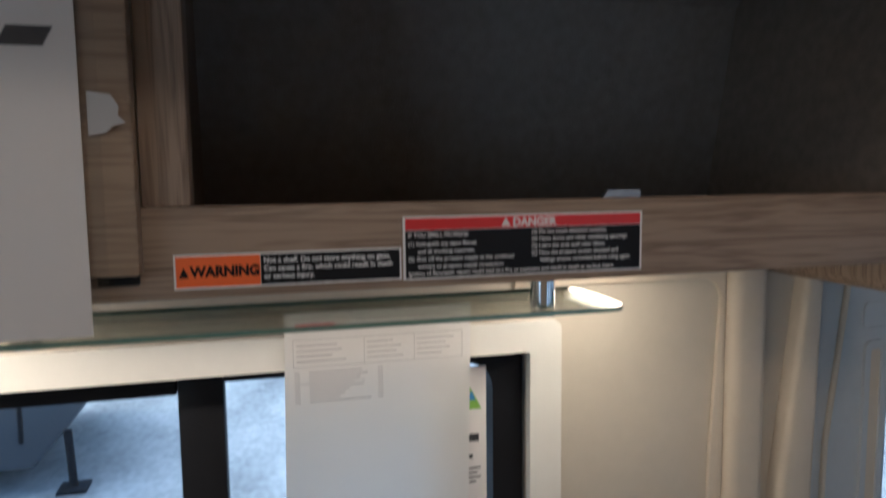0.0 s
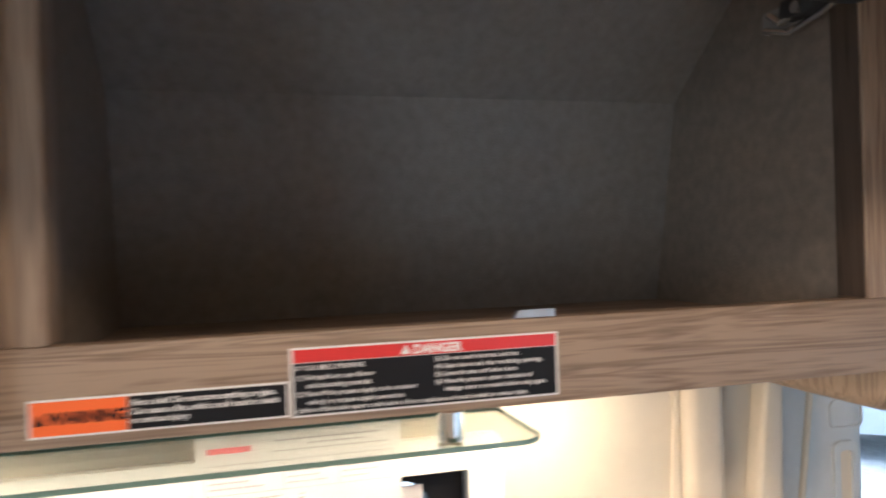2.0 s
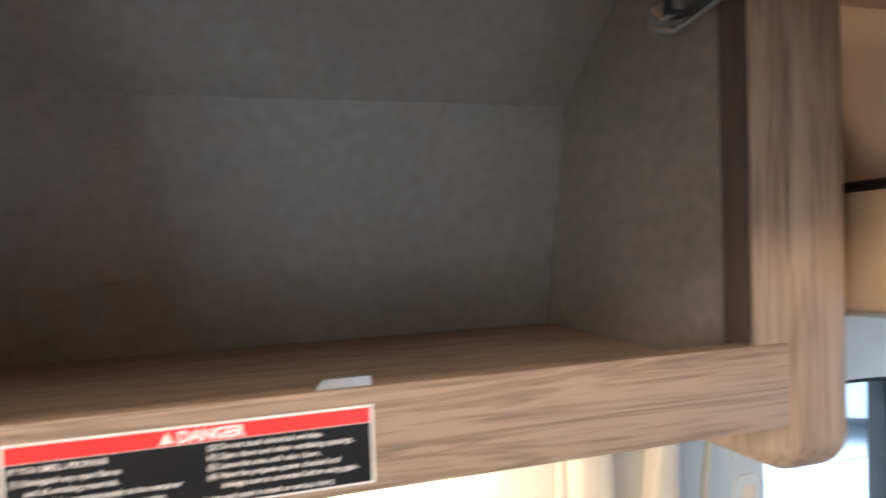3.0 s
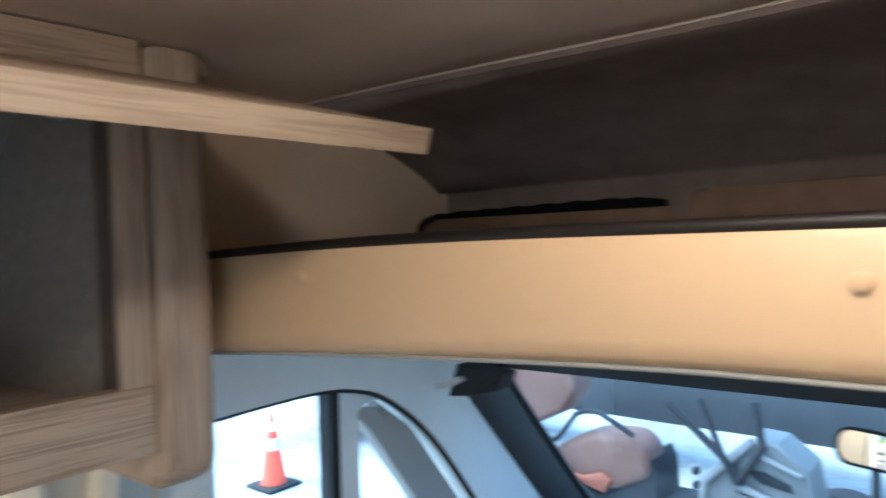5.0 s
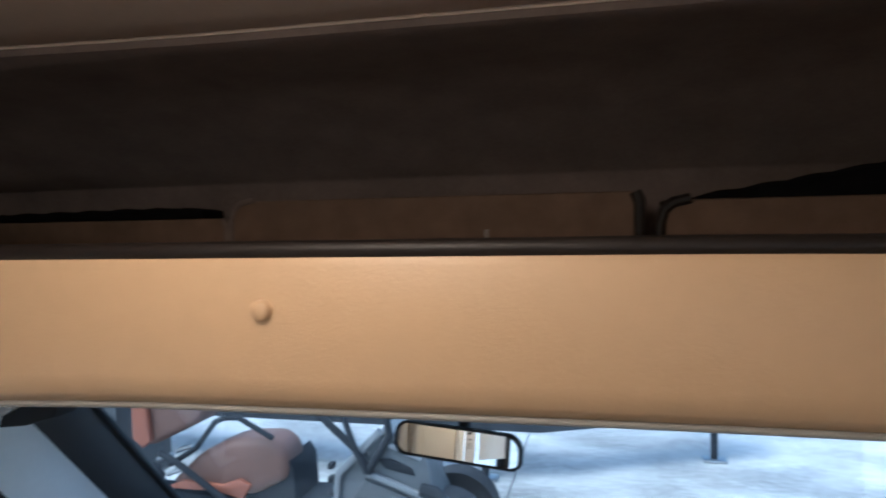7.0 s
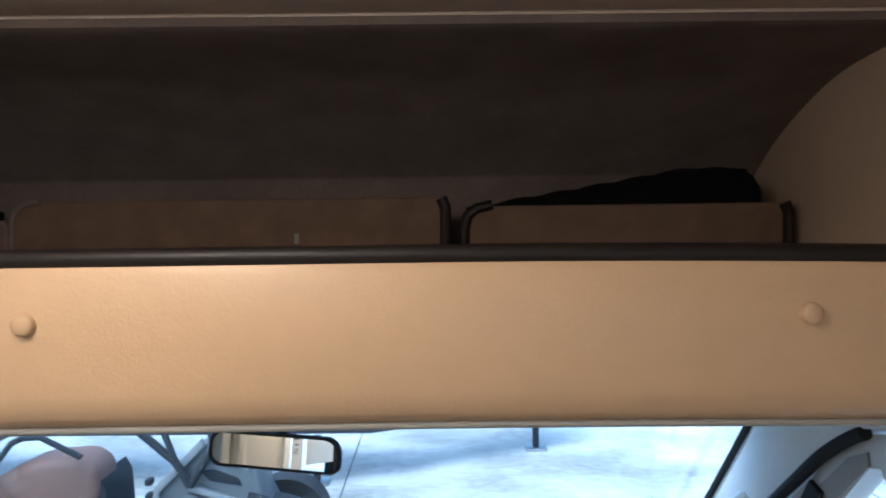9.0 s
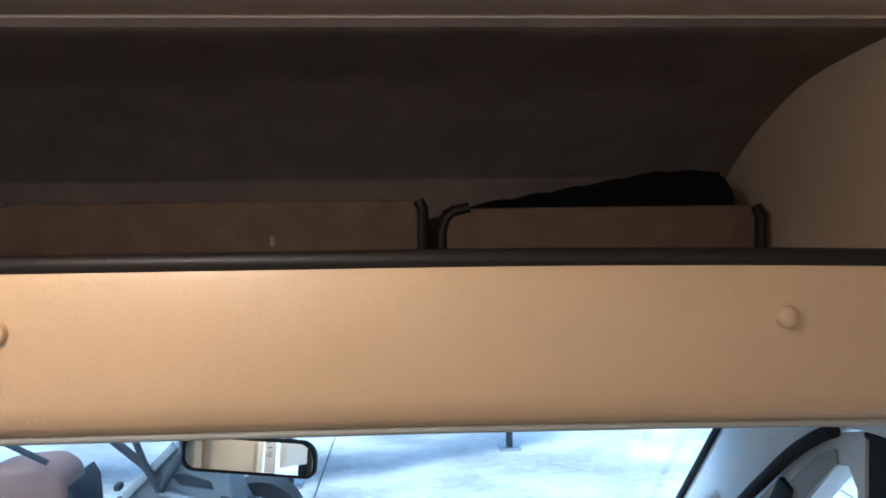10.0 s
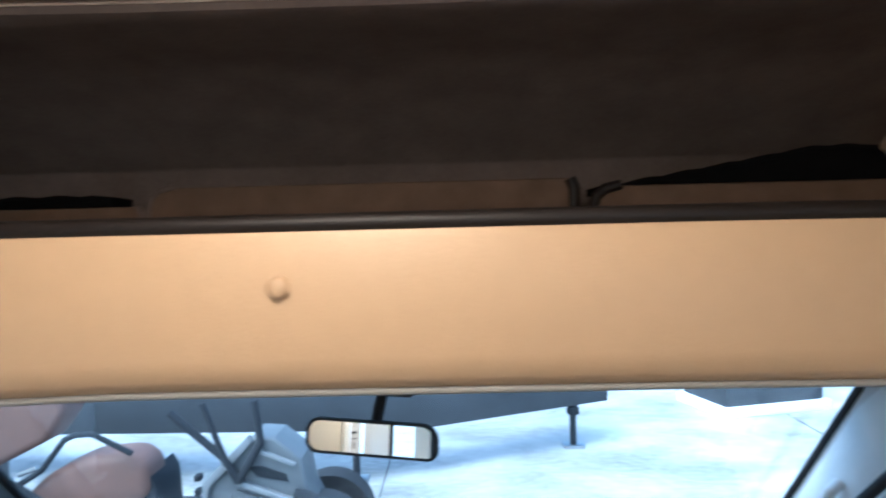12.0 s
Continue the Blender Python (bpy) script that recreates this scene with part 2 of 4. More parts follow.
def tube(points, r, n=10):
    """A round bar through the points."""
    bm = bmesh.new()
    pts = [Vector(p) for p in points]
    for a, b in zip(pts, pts[1:]):
        cyl(bm, a, b, r, n=n)
    for a in pts[1:-1]:
        bmesh.ops.create_icosphere(bm, subdivisions=2, radius=r, matrix=Matrix.Translation(a))
    return bm


def prism(outline, axis, a, b, bevel=0.0, segments=2):
    """Extrude a 2D outline along an axis (0 x, 1 y, 2 z) from a to b."""
    bm = bmesh.new()

    def at(p, w):
        v = list(p)
        v.insert(axis, w)
        return bm.verts.new(v)
    low, high = [at(p, a) for p in outline], [at(p, b) for p in outline]
    n = len(outline)
    for i in range(n):
        bm.faces.new((low[i], low[(i + 1) % n], high[(i + 1) % n], high[i]))
    bm.faces.new(low[::-1])
    bm.faces.new(high)
    bmesh.ops.recalc_face_normals(bm, faces=bm.faces)
    if bevel:
        caps = [e for e in bm.edges if abs(e.verts[0].co[axis] - e.verts[1].co[axis]) < 1e-6]
        bmesh.ops.bevel(bm, geom=caps, offset=bevel, segments=segments, affect="EDGES", profile=0.5)
    return bm


def ring_prism(outer, inner, axis, a, b):
    """A frame: outer outline less inner outline (same count), extruded."""
    bm = bmesh.new()

    def at(p, w):
        v = list(p)
        v.insert(axis, w)
        return bm.verts.new(v)
    oa, ob_, ia, ib = ([at(p, w) for p in line] for line, w in ((outer, a), (outer, b), (inner, a), (inner, b)))
    n = len(outer)
    for i in range(n):
        j = (i + 1) % n
        bm.faces.new((oa[i], oa[j], ob_[j], ob_[i]))
        bm.faces.new((ia[j], ia[i], ib[i], ib[j]))
        bm.faces.new((oa[j], oa[i], ia[i], ia[j]))
        bm.faces.new((ob_[i], ob_[j], ib[j], ib[i]))
    bmesh.ops.recalc_face_normals(bm, faces=bm.faces)
    return bm


def rounded(x0, x1, y0, y1, r, n=6):
    """Outline of a rounded rectangle, counter-clockwise; r one radius or four (low-left first)."""
    rs = r if isinstance(r, (tuple, list)) else (r,) * 4
    out = []
    for (cx, cy, a0), q in zip(((x0, y0, 180), (x1, y0, 270), (x1, y1, 0), (x0, y1, 90)), rs):
        ox, oy = cx + (q if cx == x0 else -q), cy + (q if cy == y0 else -q)
        for k in range(n + 1):
            a = radians(a0 + 90 * k / n)
            out.append((ox + q * math.cos(a), oy + q * math.sin(a)))
    return out


def strip(profile, xs, shift=lambda x: (0, 0)):
    """Loft an open (y, z) profile along x; gives a thin solid sheet when solidified."""
    bm = bmesh.new()
    rows = []
    for x in xs:
        dy, dz = shift(x)
        rows.append([bm.verts.new((x, y + dy, z + dz)) for y, z in profile])
    for r0, r1 in zip(rows, rows[1:]):
        for i in range(len(profile) - 1):
            bm.faces.new((r0[i], r1[i], r1[i + 1], r0[i + 1]))
    return bm


def thick(bm, d):
    bmesh.ops.recalc_face_normals(bm, faces=bm.faces)
    bmesh.ops.solidify(bm, geom=list(bm.faces), thickness=d)
    return bm


def mesh_of(name, bm, mat, smooth=30):
    me = bpy.data.meshes.new(name)
    bmesh.ops.recalc_face_normals(bm, faces=bm.faces)
    bm.to_mesh(me)
    bm.free()
    me.materials.append(mat)
    if smooth:
        me.polygons.foreach_set("use_smooth", [True] * len(me.polygons))
        me.set_sharp_from_angle(angle=radians(smooth))
    return me


def part(name, bm, mat, parent, label="", smooth=30):
    """One mesh object under a thing or a part; coordinates are the parent's."""
    ob = new(name, mesh_of(name, bm, mat, smooth))
    ob.parent = parent
    return tagged(ob, label)


def thing(name, label, category, at=(0, 0, 0), group="", kind="", turn=0):
    ob = new(name)
    ob.empty_display_size = 0.05
    ob.matrix_world = pose(*at, 0, 0, turn)
    return tagged(ob, label, category, group, kind)


def solid(name, bm, mat, label, category, group="", kind="", smooth=30):
    return tagged(new(name, mesh_of(name, bm, mat, smooth)), label, category, group, kind)


def lettering(name, text, size, mat, parent, m, align="LEFT", wide=1.0, bold=0.0):
    """Flat raised letters as a mesh, in the x-y plane of the pose m."""
    cu = bpy.data.curves.new(name, "FONT")
    cu.body, cu.size, cu.align_x, cu.extrude, cu.offset = text, size, align, 0.0002, bold
    cu.resolution_u = 3
    tmp = bpy.data.objects.new(name, cu)
    scene.collection.objects.link(tmp)
    me = bpy.data.meshes.new_from_object(tmp.evaluated_get(bpy.context.evaluated_depsgraph_get()))
    bpy.data.objects.remove(tmp)
    me.transform(m @ Matrix.Diagonal((wide, 1, 1, 1)))
    me.materials.clear()
    me.materials.append(mat)
    ob = new(name, me)
    ob.parent = parent
    return ob


def wall_pose(x, y, z):
    """Writing on a wall that faces +x: reads along +y, up is +z."""
    return Matrix.Translation((x, y, z)) @ Matrix(((0, 0, 1, 0), (1, 0, 0, 0), (0, 1, 0, 0), (0, 0, 0, 1)))

# ---- the van's shell ----
XL, XR, CX = -0.80, 0.96, 0.08      # inner faces of the cab doors, middle of the van
WALL = -0.74                        # inner face of the living area's wall
FACE = -0.47                        # front of the overhead cabinets
solid("floor", boxed(-0.92, 1.12, -2.6, 1.95, -0.06, 0.0), floor_mat, "grey vinyl floor of the camper van", "floor", kind="structure")

# left wall with the window's opening, in butted pieces
W0, W1, WZ0, WZ1 = -0.98, 0.002, 0.92, 1.366
bm = bmesh.new()
box(bm, -0.90, WALL, -2.6, W0, 0, 1.50)
box(bm, -0.90, WALL, W1, 0.30, 0, 1.50)
box(bm, -0.90, WALL, W0, W1, 0, WZ0)
box(bm, -0.90, WALL, W0, W1, WZ1, 1.50)
solid("wall_left", bm, wall_mat, "cream wall panel round the camper window", "wall", kind="structure")
solid("shell_left", boxed(-0.98, -0.90, -2.6, 0.46, 1.5, 2.0), wall_mat, "outer shell beside the overhead cabinets", "wall", kind="structure")
# right wall, out of view; its opening is added to shape the light
bm = bmesh.new()
box(bm, 1.0, 1.08, -2.6, -2.25, 0, 2.0)
box(bm, 1.0, 1.08, -1.35, 0.46, 0, 2.0)
box(bm, 1.0, 1.08, -2.25, -1.35, 1.82, 2.0)
box(bm, 1.0, 1.08, -2.25, -1.35, 0, 1.05)
solid("wall_right", bm, wall_mat, "unseen cream wall with an opening added to let light in", "wall", kind="structure")
solid("wall_back", boxed(-0.98, 1.08, -2.68, -2.6, 0, 2.0), wall_mat, "cream wall closing the rear of the van", "wall", kind="structure")

# window in the left wall
win = thing("window_1", "sliding camper window with white frame and black sash", "window", kind="structure")
O = rounded(W0 - 0.04, W1 + 0.038, WZ0 - 0.04, WZ1 + 0.037, 0.012)
I = rounded(W0 + 0.0, W1 - 0.004, WZ0 + 0.0, WZ1 - 0.002, 0.004)
part("window_frame", ring_prism(O, I, 0, WALL, WALL + 0.014), white_frame, win, "white plastic window surround")
I2 = rounded(W0 + 0.05, W1 - 0.045, WZ0 + 0.03, WZ1 - 0.016, 0.035)
I1 = rounded(W0 + 0.001, W1 - 0.005, WZ0 + 0.001, WZ1 - 0.003, 0.003)
part("sash", ring_prism(I1, I2, 0, WALL - 0.05, WALL - 0.012), black_frame, win, "black aluminium sash")
part("mullion", boxed(WALL - 0.045, WALL - 0.004, -0.418, -0.368, WZ0 + 0.002, WZ1 - 0.004, 0.003), black_frame, win, "black meeting rail")
part("screen_frame", boxed(WALL - 0.03, WALL - 0.008, W0 + 0.01, -0.419, WZ1 - 0.026, WZ1 - 0.006, 0.002), black_frame, win)
pane = part("pane", boxed(WALL - 0.040, WALL - 0.036, W0 + 0.02, W1 - 0.02, WZ0 + 0.02, WZ1 - 0.012), clear, win, smooth=0)
pane.visible_shadow = False

# ceiling of the living area and the cab's headliner


def roll(x):
    """How much lower the ceiling's front edge hangs over the middle of the cab."""
    w = min(1.0, max(0.0, (x + 0.45) / 0.45))
    return 0.005 * w * w * (3 - 2 * w)


roof_line = [(-2.6, 1.905), (0.40, 1.905), (0.50, 1.9048), (0.58, 1.9043), (0.64, 1.9037), (0.675, 1.9035), (0.684, 1.906), (0.690, 1.912), (0.690, 1.95), (-2.6, 1.95), (-2.6, 1.905)]
bm = strip(roof_line, [-0.98 + 2.06 * k / 30 for k in range(31)])
for v in bm.verts:
    if v.co.y > 0.39 and v.co.z < 1.93:
        v.co.z -= roll(v.co.x) * min(1.0, (v.co.y - 0.40) / 0.25)
bmesh.ops.remove_doubles(bm, verts=bm.verts, dist=1e-6)
solid("ceiling", bm, ceiling_mat, "beige fabric ceiling rolling down to its front edge", "ceiling", kind="structure", smooth=60)

solid("roof", boxed(-1.0, 1.10, -2.70, 1.12, 2.004, 2.03, 0.008), white_frame, "white painted roof of the van", "roof", kind="structure")

# tan column, cream pillar trim and grey seat-belt pillar
col = thing("pillar_trim", "cream column and pillar trim beside the window", "trim", kind="structure")
corner = [(0.245 + 0.028 * math.sin(radians(15 * k)), 1.415 + 0.028 * math.cos(radians(15 * k))) for k in range(7)]
part("panel_frame", prism([(-0.02, 1.443)] + corner + [(0.261, 1.20), (0.253, 0.0), (0.2825, 0.0), (0.2825, 1.49), (-0.02, 1.49)], 0, WALL + 0.0005, WALL + 0.008, 0.003), pillar_mat, col, "raised edge with a rounded corner")
part("column", prism(rounded(-0.90, -0.718, 0.283, 0.341, (0.002, 0.016, 0.016, 0.002)), 2, 0, 1.49), pillar_mat, col)
part("recess", boxed(-0.90, -0.745, 0.341, 0.43, 0, 1.49), wall_mat, col)
part("cover", prism([(0.352, 0.0), (0.416, 0.0), (0.422, 1.15), (0.4295, 1.455), (0.402, 1.455), (0.366, 1.15)], 0, -0.80, -0.718, 0.010, 4), pillar_mat, col, "cream pillar cover with rounded edges")
bp_ = thing("belt_pillar", "blue-grey plastic seat-belt pillar with upright slot", "trim", kind="structure")
part("body", prism(rounded(-0.92, -0.755, 0.431, 0.605, (0.002, 0.03, 0.04, 0.002)), 2, 0, 1.60), belt_grey, bp_)
part("bead", tube([(-0.753, 0.440, 0.05), (-0.753, 0.470, 1.19), (-0.753, 0.499, 1.42)], 0.0045), pillar_mat, bp_, "cream edge bead")
part("slot_frame", ring_prism(rounded(0.533, 0.572, 1.0, 1.335, 0.012), rounded(0.543, 0.563, 1.02, 1.322, 0.006), 0, -0.756, -0.750), belt_grey, bp_)
part("upper_recess", ring_prism(rounded(0.530, 0.585, 1.352, 1.392, 0.010), rounded(0.5325, 0.5825, 1.3545, 1.3895, 0.008), 0, -0.756, -0.7525), belt_grey, bp_)
part("slot", boxed(-0.757, -0.7535, 0.5425, 0.5635, 1.018, 1.323), pillar_mat, bp_)

# ---- overhead cabinet with its lifted door ----
cab = thing("overhead_cabinet", "open greige wood overhead cabinet with lifted door", "cabinet")
Y0, Y1, ZB, ZT = -0.370, 0.312, 1.562, 1.842
part("bottom_rail", boxed(FACE - 0.022, FACE, -1.4, 0.345, 1.493, ZB, 0.002), wood_y, cab)
part("left_stile", boxed(FACE - 0.036, FACE - 0.0006, -0.404, Y0, ZB, ZT, 0.002), wood_z, cab)
# thin skin on the stile's inner side; its dark colour stands for shade
part("stile_edge", boxed(FACE - 0.034, FACE - 0.003, Y1 - 0.002, Y1 - 0.0002, ZB + 0.001, ZT - 0.001), wood_shaded, cab, "inner side of the stile with shade in its colour")
part("right_stile", prism(rounded(FACE - 0.036, FACE - 0.0004, Y1, 0.345, 0.002), 2, ZB, ZT), wood_z, cab)
part("top_rail", boxed(FACE - 0.022, FACE - 0.0008, -1.4, 0.345, ZT, 1.903, 0.002), wood_y, cab)
part("shelf_board", boxed(-0.85, FACE - 0.022, -1.4, Y1, 1.522, 1.540), wood_y, cab, "brown wood cabinet floor")
part("underside", boxed(-0.85, FACE - 0.022, -1.4, 0.343, 1.500, 1.512), wood_y, cab)
part("back_panel", prism([(-0.85, 1.540), (-0.828, 1.540), (-0.770, 1.803), (-0.788, 1.812)], 1, -0.40, Y1), lining, cab, "grey woven back lining")
part("slope_panel", prism([(-0.788, 1.812), (-0.770, 1.803), (-0.645, 1.903), (-0.67, 1.903)], 1, -0.40, Y1), lining, cab)
part("left_side", boxed(-0.86, FACE - 0.036, -0.404, -0.385, 1.540, 1.903), lining_side, cab)
part("right_side", boxed(-0.86, FACE - 0.036, Y1, 0.334, 1.540, 1.903), lining_side, cab, "brown-grey lined side board")
ends = rounded(-0.90, FACE - 0.004, 1.445, 1.903, (0.002, 0.034, 0.004, 0.002))
part("end_panel", prism(ends, 1, 0.3465, 0.423, 0.022, 5), wood_z, cab, "wood end panel with rounded lower corner")
door = part("door", prism([(-0.475, 1.848), (-0.172, 1.765), (-0.166, 1.785), (-0.469, 1.868)], 1, -0.40, 0.426, 0.002), wood_door, cab, "lifted wood flap door")
for y, w in ((Y1 - 0.002, 1), (-0.368, -1)):
    # hinge: dark plate on the side board, a dark knuckle, two bright arms and a cup in the flap
    ya, yb = sorted((y, y - 0.006 * w))
    hinge = part("hinge", prism(rounded(-0.590, -0.530, 1.838, 1.862, 0.005), 1, ya, yb, 0.0015), trim_grey, cab, "folding steel hinge on the side board")
    ya, yb = sorted((y - 0.006 * w, y - 0.026 * w))
    part("knuckle", prism([(-0.545, 1.839), (-0.512, 1.836), (-0.488, 1.844), (-0.492, 1.856), (-0.540, 1.858)], 1, ya, yb, 0.003), dark_plastic, hinge, "dark hinge knuckle")
    for k, z in ((0, 1.833), (1, 1.842)):
        yy = y - (0.010 + 0.012 * k) * w
        part("hinge_arm", tube([(-0.580 + 0.02 * k, yy, z + 0.008), (-0.545, yy, z - 0.004), (-0.500, yy, z + 0.004), (-0.455, yy - 0.004 * w, 1.848)], 0.0036, 8), chrome, hinge, "bright hinge arm")
    part("pivot", cyl(bmesh.new(), (-0.515, y - 0.004 * w, 1.844), (-0.515, y - 0.031 * w, 1.844), 0.006, n=14), chrome, hinge)
    part("hinge_cup", prism(rounded(-0.475, -0.428, min(y - 0.044 * w, y + 0.002 * w), max(y - 0.044 * w, y + 0.002 * w), 0.012), 2, 1.8345, 1.8395), dark_plastic, hinge, "dark cup in the flap")
part("catch", prism([(-0.036, 1.5625), (0.0, 1.5625), (0.0, 1.5688), (-0.031, 1.5688)], 0, FACE - 0.007, FACE - 0.002), steel, cab, "blue-grey metal strike plate")

# closed cabinet beside it
side = thing("closed_cabinet_door", "closed greige wood cabinet door", "cabinet door")
part("door_panel", boxed(FACE + 0.0006, FACE + 0.019, -1.0, -0.404, 1.514, 1.88, 0.003), wood_door, side)
part("bumper", boxed(FACE + 0.0006, FACE + 0.006, -0.435, -0.407, 1.506, 1.513, 0.001), rubber, side, "dark rubber bumper")

# placard in a clear sleeve on the closed door
pl = thing("placard", "white printed placard in clear plastic sleeve on the door", "placard")
PX = FACE + 0.0215
part("sheet", boxed(PX, PX + 0.0008, -0.652, -0.436, 1.474, 1.731), card, pl)
part("sleeve", boxed(PX + 0.0012, PX + 0.0024, -0.662, -0.424, 1.468, 1.745), film, pl, "clear plastic sleeve", smooth=0).visible_shadow = False
for a, b in ((-0.645, -0.612), (-0.610, -0.578), (-0.575, -0.545), (-0.542, -0.516), (-0.513, -0.486), (-0.484, -0.449)):
    part("logo_shape", prism([(a, 1.671), (b - 0.007, 1.671), (b, 1.684), (a + 0.007, 1.684)], 0, PX + 0.0008, PX + 0.0011), dark_ink, pl, "dark slanted logo shape")
part("sticker", prism([(-0.431, 1.612), (-0.420, 1.614), (-0.415, 1.619), (-0.407, 1.621), (-0.412, 1.626), (-0.411, 1.632), (-0.416, 1.640), (-0.431, 1.642)], 0, PX + 0.0026, PX + 0.0029), tape, pl, "pale torn tape")

# warning and danger labels on the bottom rail
LX = FACE + 0.0006
warn = thing("warning_label", "orange and black glass shelf warning label", "label")
part("backing", boxed(LX, LX + 0.0005, -0.384, -0.213, 1.5005, 1.5265), label_white, warn)
part("orange_field", boxed(LX + 0.0004, LX + 0.0009, -0.3825, -0.322, 1.502, 1.525), label_orange, warn)
part("black_field", boxed(LX + 0.0004, LX + 0.0009, -0.3215, -0.2145, 1.502, 1.525), label_black, warn)
lettering("heading", "WARNING", 0.0108, label_black, warn, wall_pose(LX + 0.001, -0.3722, 1.5098), bold=0.0005, wide=0.945)
part("alert_mark", prism([(-0.3805, 1.5092), (-0.3735, 1.5092), (-0.377, 1.517)], 0, LX + 0.0008, LX + 0.0013), label_black, warn)
for k, line in enumerate(("Not a shelf. Do not store anything on glass.", "Can cause a fire, which could result in death", "or serious injury.")):
    lettering("writing", line, 0.0058, label_white, warn, wall_pose(LX + 0.001, -0.3195, 1.5185 - 0.0061 * k), wide=0.955, bold=0.00014)
dang = thing("danger_label", "red and black propane danger label", "label")
part("backing", boxed(LX, LX + 0.0005, -0.2115, 0.0, 1.4995, 1.5505), label_white, dang)
part("red_field", boxed(LX + 0.0004, LX + 0.0009, -0.2095, -0.002, 1.5395, 1.549), label_red, dang)
part("black_field", boxed(LX + 0.0004, LX + 0.0009, -0.2095, -0.002, 1.501, 1.539), label_black, dang)
lettering("heading", "DANGER", 0.0095, label_white, dang, wall_pose(LX + 0.001, -0.119, 1.5408), bold=0.0004)
part("alert_mark", prism([(-0.129, 1.5408), (-0.121, 1.5408), (-0.125, 1.548)], 0, LX + 0.0008, LX + 0.0013), label_white, dang)
for k, line in enumerate(("IF YOU SMELL PROPANE", "(1) Extinguish any open flames", "      and all smoking materials.", "(2) Shut off the propane supply at the container", "      valve(s) or propane supply connection.")):
    lettering("writing", line, 0.0049, label_white, dang, wall_pose(LX + 0.001, -0.2075, 1.5338 - 0.0061 * k - (0.0008 if k else 0)), wide=0.95, bold=0.00006)
for k, line in enumerate(("(3) Do not touch electrical switches.", "(4) Open doors and other ventilating openings.", "(5) Leave the area until odor clears.", "(6) Have the propane system checked and", "      leakage source corrected before using again.")):
    lettering("writing", line, 0.0049, label_white, dang, wall_pose(LX + 0.001, -0.1025, 1.5340 - 0.0059 * k), wide=0.95, bold=0.00006)
lettering("writing", "Ignition of flammable vapors could lead to a fire or explosion and result in death or serious injury.", 0.0049, label_white, dang, wall_pose(LX + 0.001, -0.2075, 1.5030), wide=0.93, bold=0.00005)

# glass shelf on chrome posts under the cabinet
gs = thing("glass_shelf", "clear glass shelf on chrome posts under the cabinet", "shelf")
gl = part("glass_plate", prism(rounded(-0.570, -0.452, -1.3, -0.018, (0.002, 0.002, 0.022, 0.004)), 2, 1.4668, 1.4705), shelf_glass, gs, smooth=0)
part("glass_rim", ring_prism(rounded(-0.5705, -0.4515, -1.3005, -0.0175, (0.002, 0.002, 0.0225, 0.004)), rounded(-0.5698, -0.4522, -1.2998, -0.0182, (0.0018, 0.0018, 0.0218, 0.0038)), 2, 1.4667, 1.4706), glass_edge, gs, "dark green polished edge")
for y in (-0.09, -0.487, -0.9):
    post = part("post", cyl(bmesh.new(), (-0.475, y, 1.4707), (-0.475, y, 1.4935), 0.0105, n=24), chrome, gs, "chrome standoff post")
    part("screw_cap", cyl(bmesh.new(), (-0.475, y, 1.4630), (-0.475, y, 1.4666), 0.0105, n=24), chrome, post)
for y in (0.014, -0.700):
    ucl = thing("under_cabinet_light", "flat square warm light under the cabinet", "lamp", group="cabinet lights")
    part("housing", boxed(-0.665, -0.545, y, y + 0.110, 1.491, 1.4998, 0.002), white_frame, ucl)
    part("lens", boxed(-0.660, -0.550, y + 0.005, y + 0.105, 1.4885, 1.491), strip_glow, ucl, "glowing square lens")

# unseen strip added under the cabinet to brighten the sheet and window frame
lls = thing("paper_fill_strip", "slim added fill strip hidden under the cabinet", "lamp")
part("channel", ring_prism(rounded(-0.674, -0.662, -0.98, -0.03, 0.001), rounded(-0.6735, -0.6625, -0.9795, -0.0305, 0.0008), 2, 1.4890, 1.4998), black_frame, lls, "dark channel")
part("lens", boxed(-0.6730, -0.6630, -0.975, -0.035, 1.4920, 1.4950), white_frame, lls, "white strip lens")

# paper taped over the window, and a small card behind it
sh = thing("spec_sheet", "white printed specification sheet hanging on the window", "paper")
sheet = bmesh.new()
n, m_ = 12, 16
grid = [[sheet.verts.new((-0.709 + (0.004 * max(0.0, j / m_ - 0.4) ** 2) * math.sin(3.0 * i / n * math.pi + j * 0.35) + 0.0012 * j / m_, -0.299 + 0.215 * i / n - 0.006 * j / m_, 1.434 - 0.28 * j / m_)) for j in range(m_ + 1)] for i in range(n + 1)]
for i in range(n):
    for j in range(m_):
        sheet.faces.new((grid[i][j], grid[i + 1][j], grid[i + 1][j + 1], grid[i][j + 1]))
part("sheet", thick(sheet, 0.0004), paper, sh)


def bar(y, z, w, h, mat=ink):
    x = -0.7087 + 0.0012 * (1.434 - z) / 0.28
    part("print_bar", boxed(x - 0.0006, x + 0.0002, y, y + w, z, z + h), mat, sh, smooth=0)


bar(-0.288, 1.4145, 0.044, 0.006, red_ink)
bar(-0.220, 1.4225, 0.110, 0.0016)
bar(-0.185, 1.4170, 0.060, 0.0016)
bar(-0.223, 1.4115, 0.125, 0.0012)
for z in (1.402, 1.371):
    bar(-0.291, z, 0.196, 0.0007)
bar(-0.291, 1.352, 0.080, 0.0007)
for y in (-0.291, -0.2115, -0.153, -0.0955):
    bar(y, 1.371, 0.0007, 0.031)
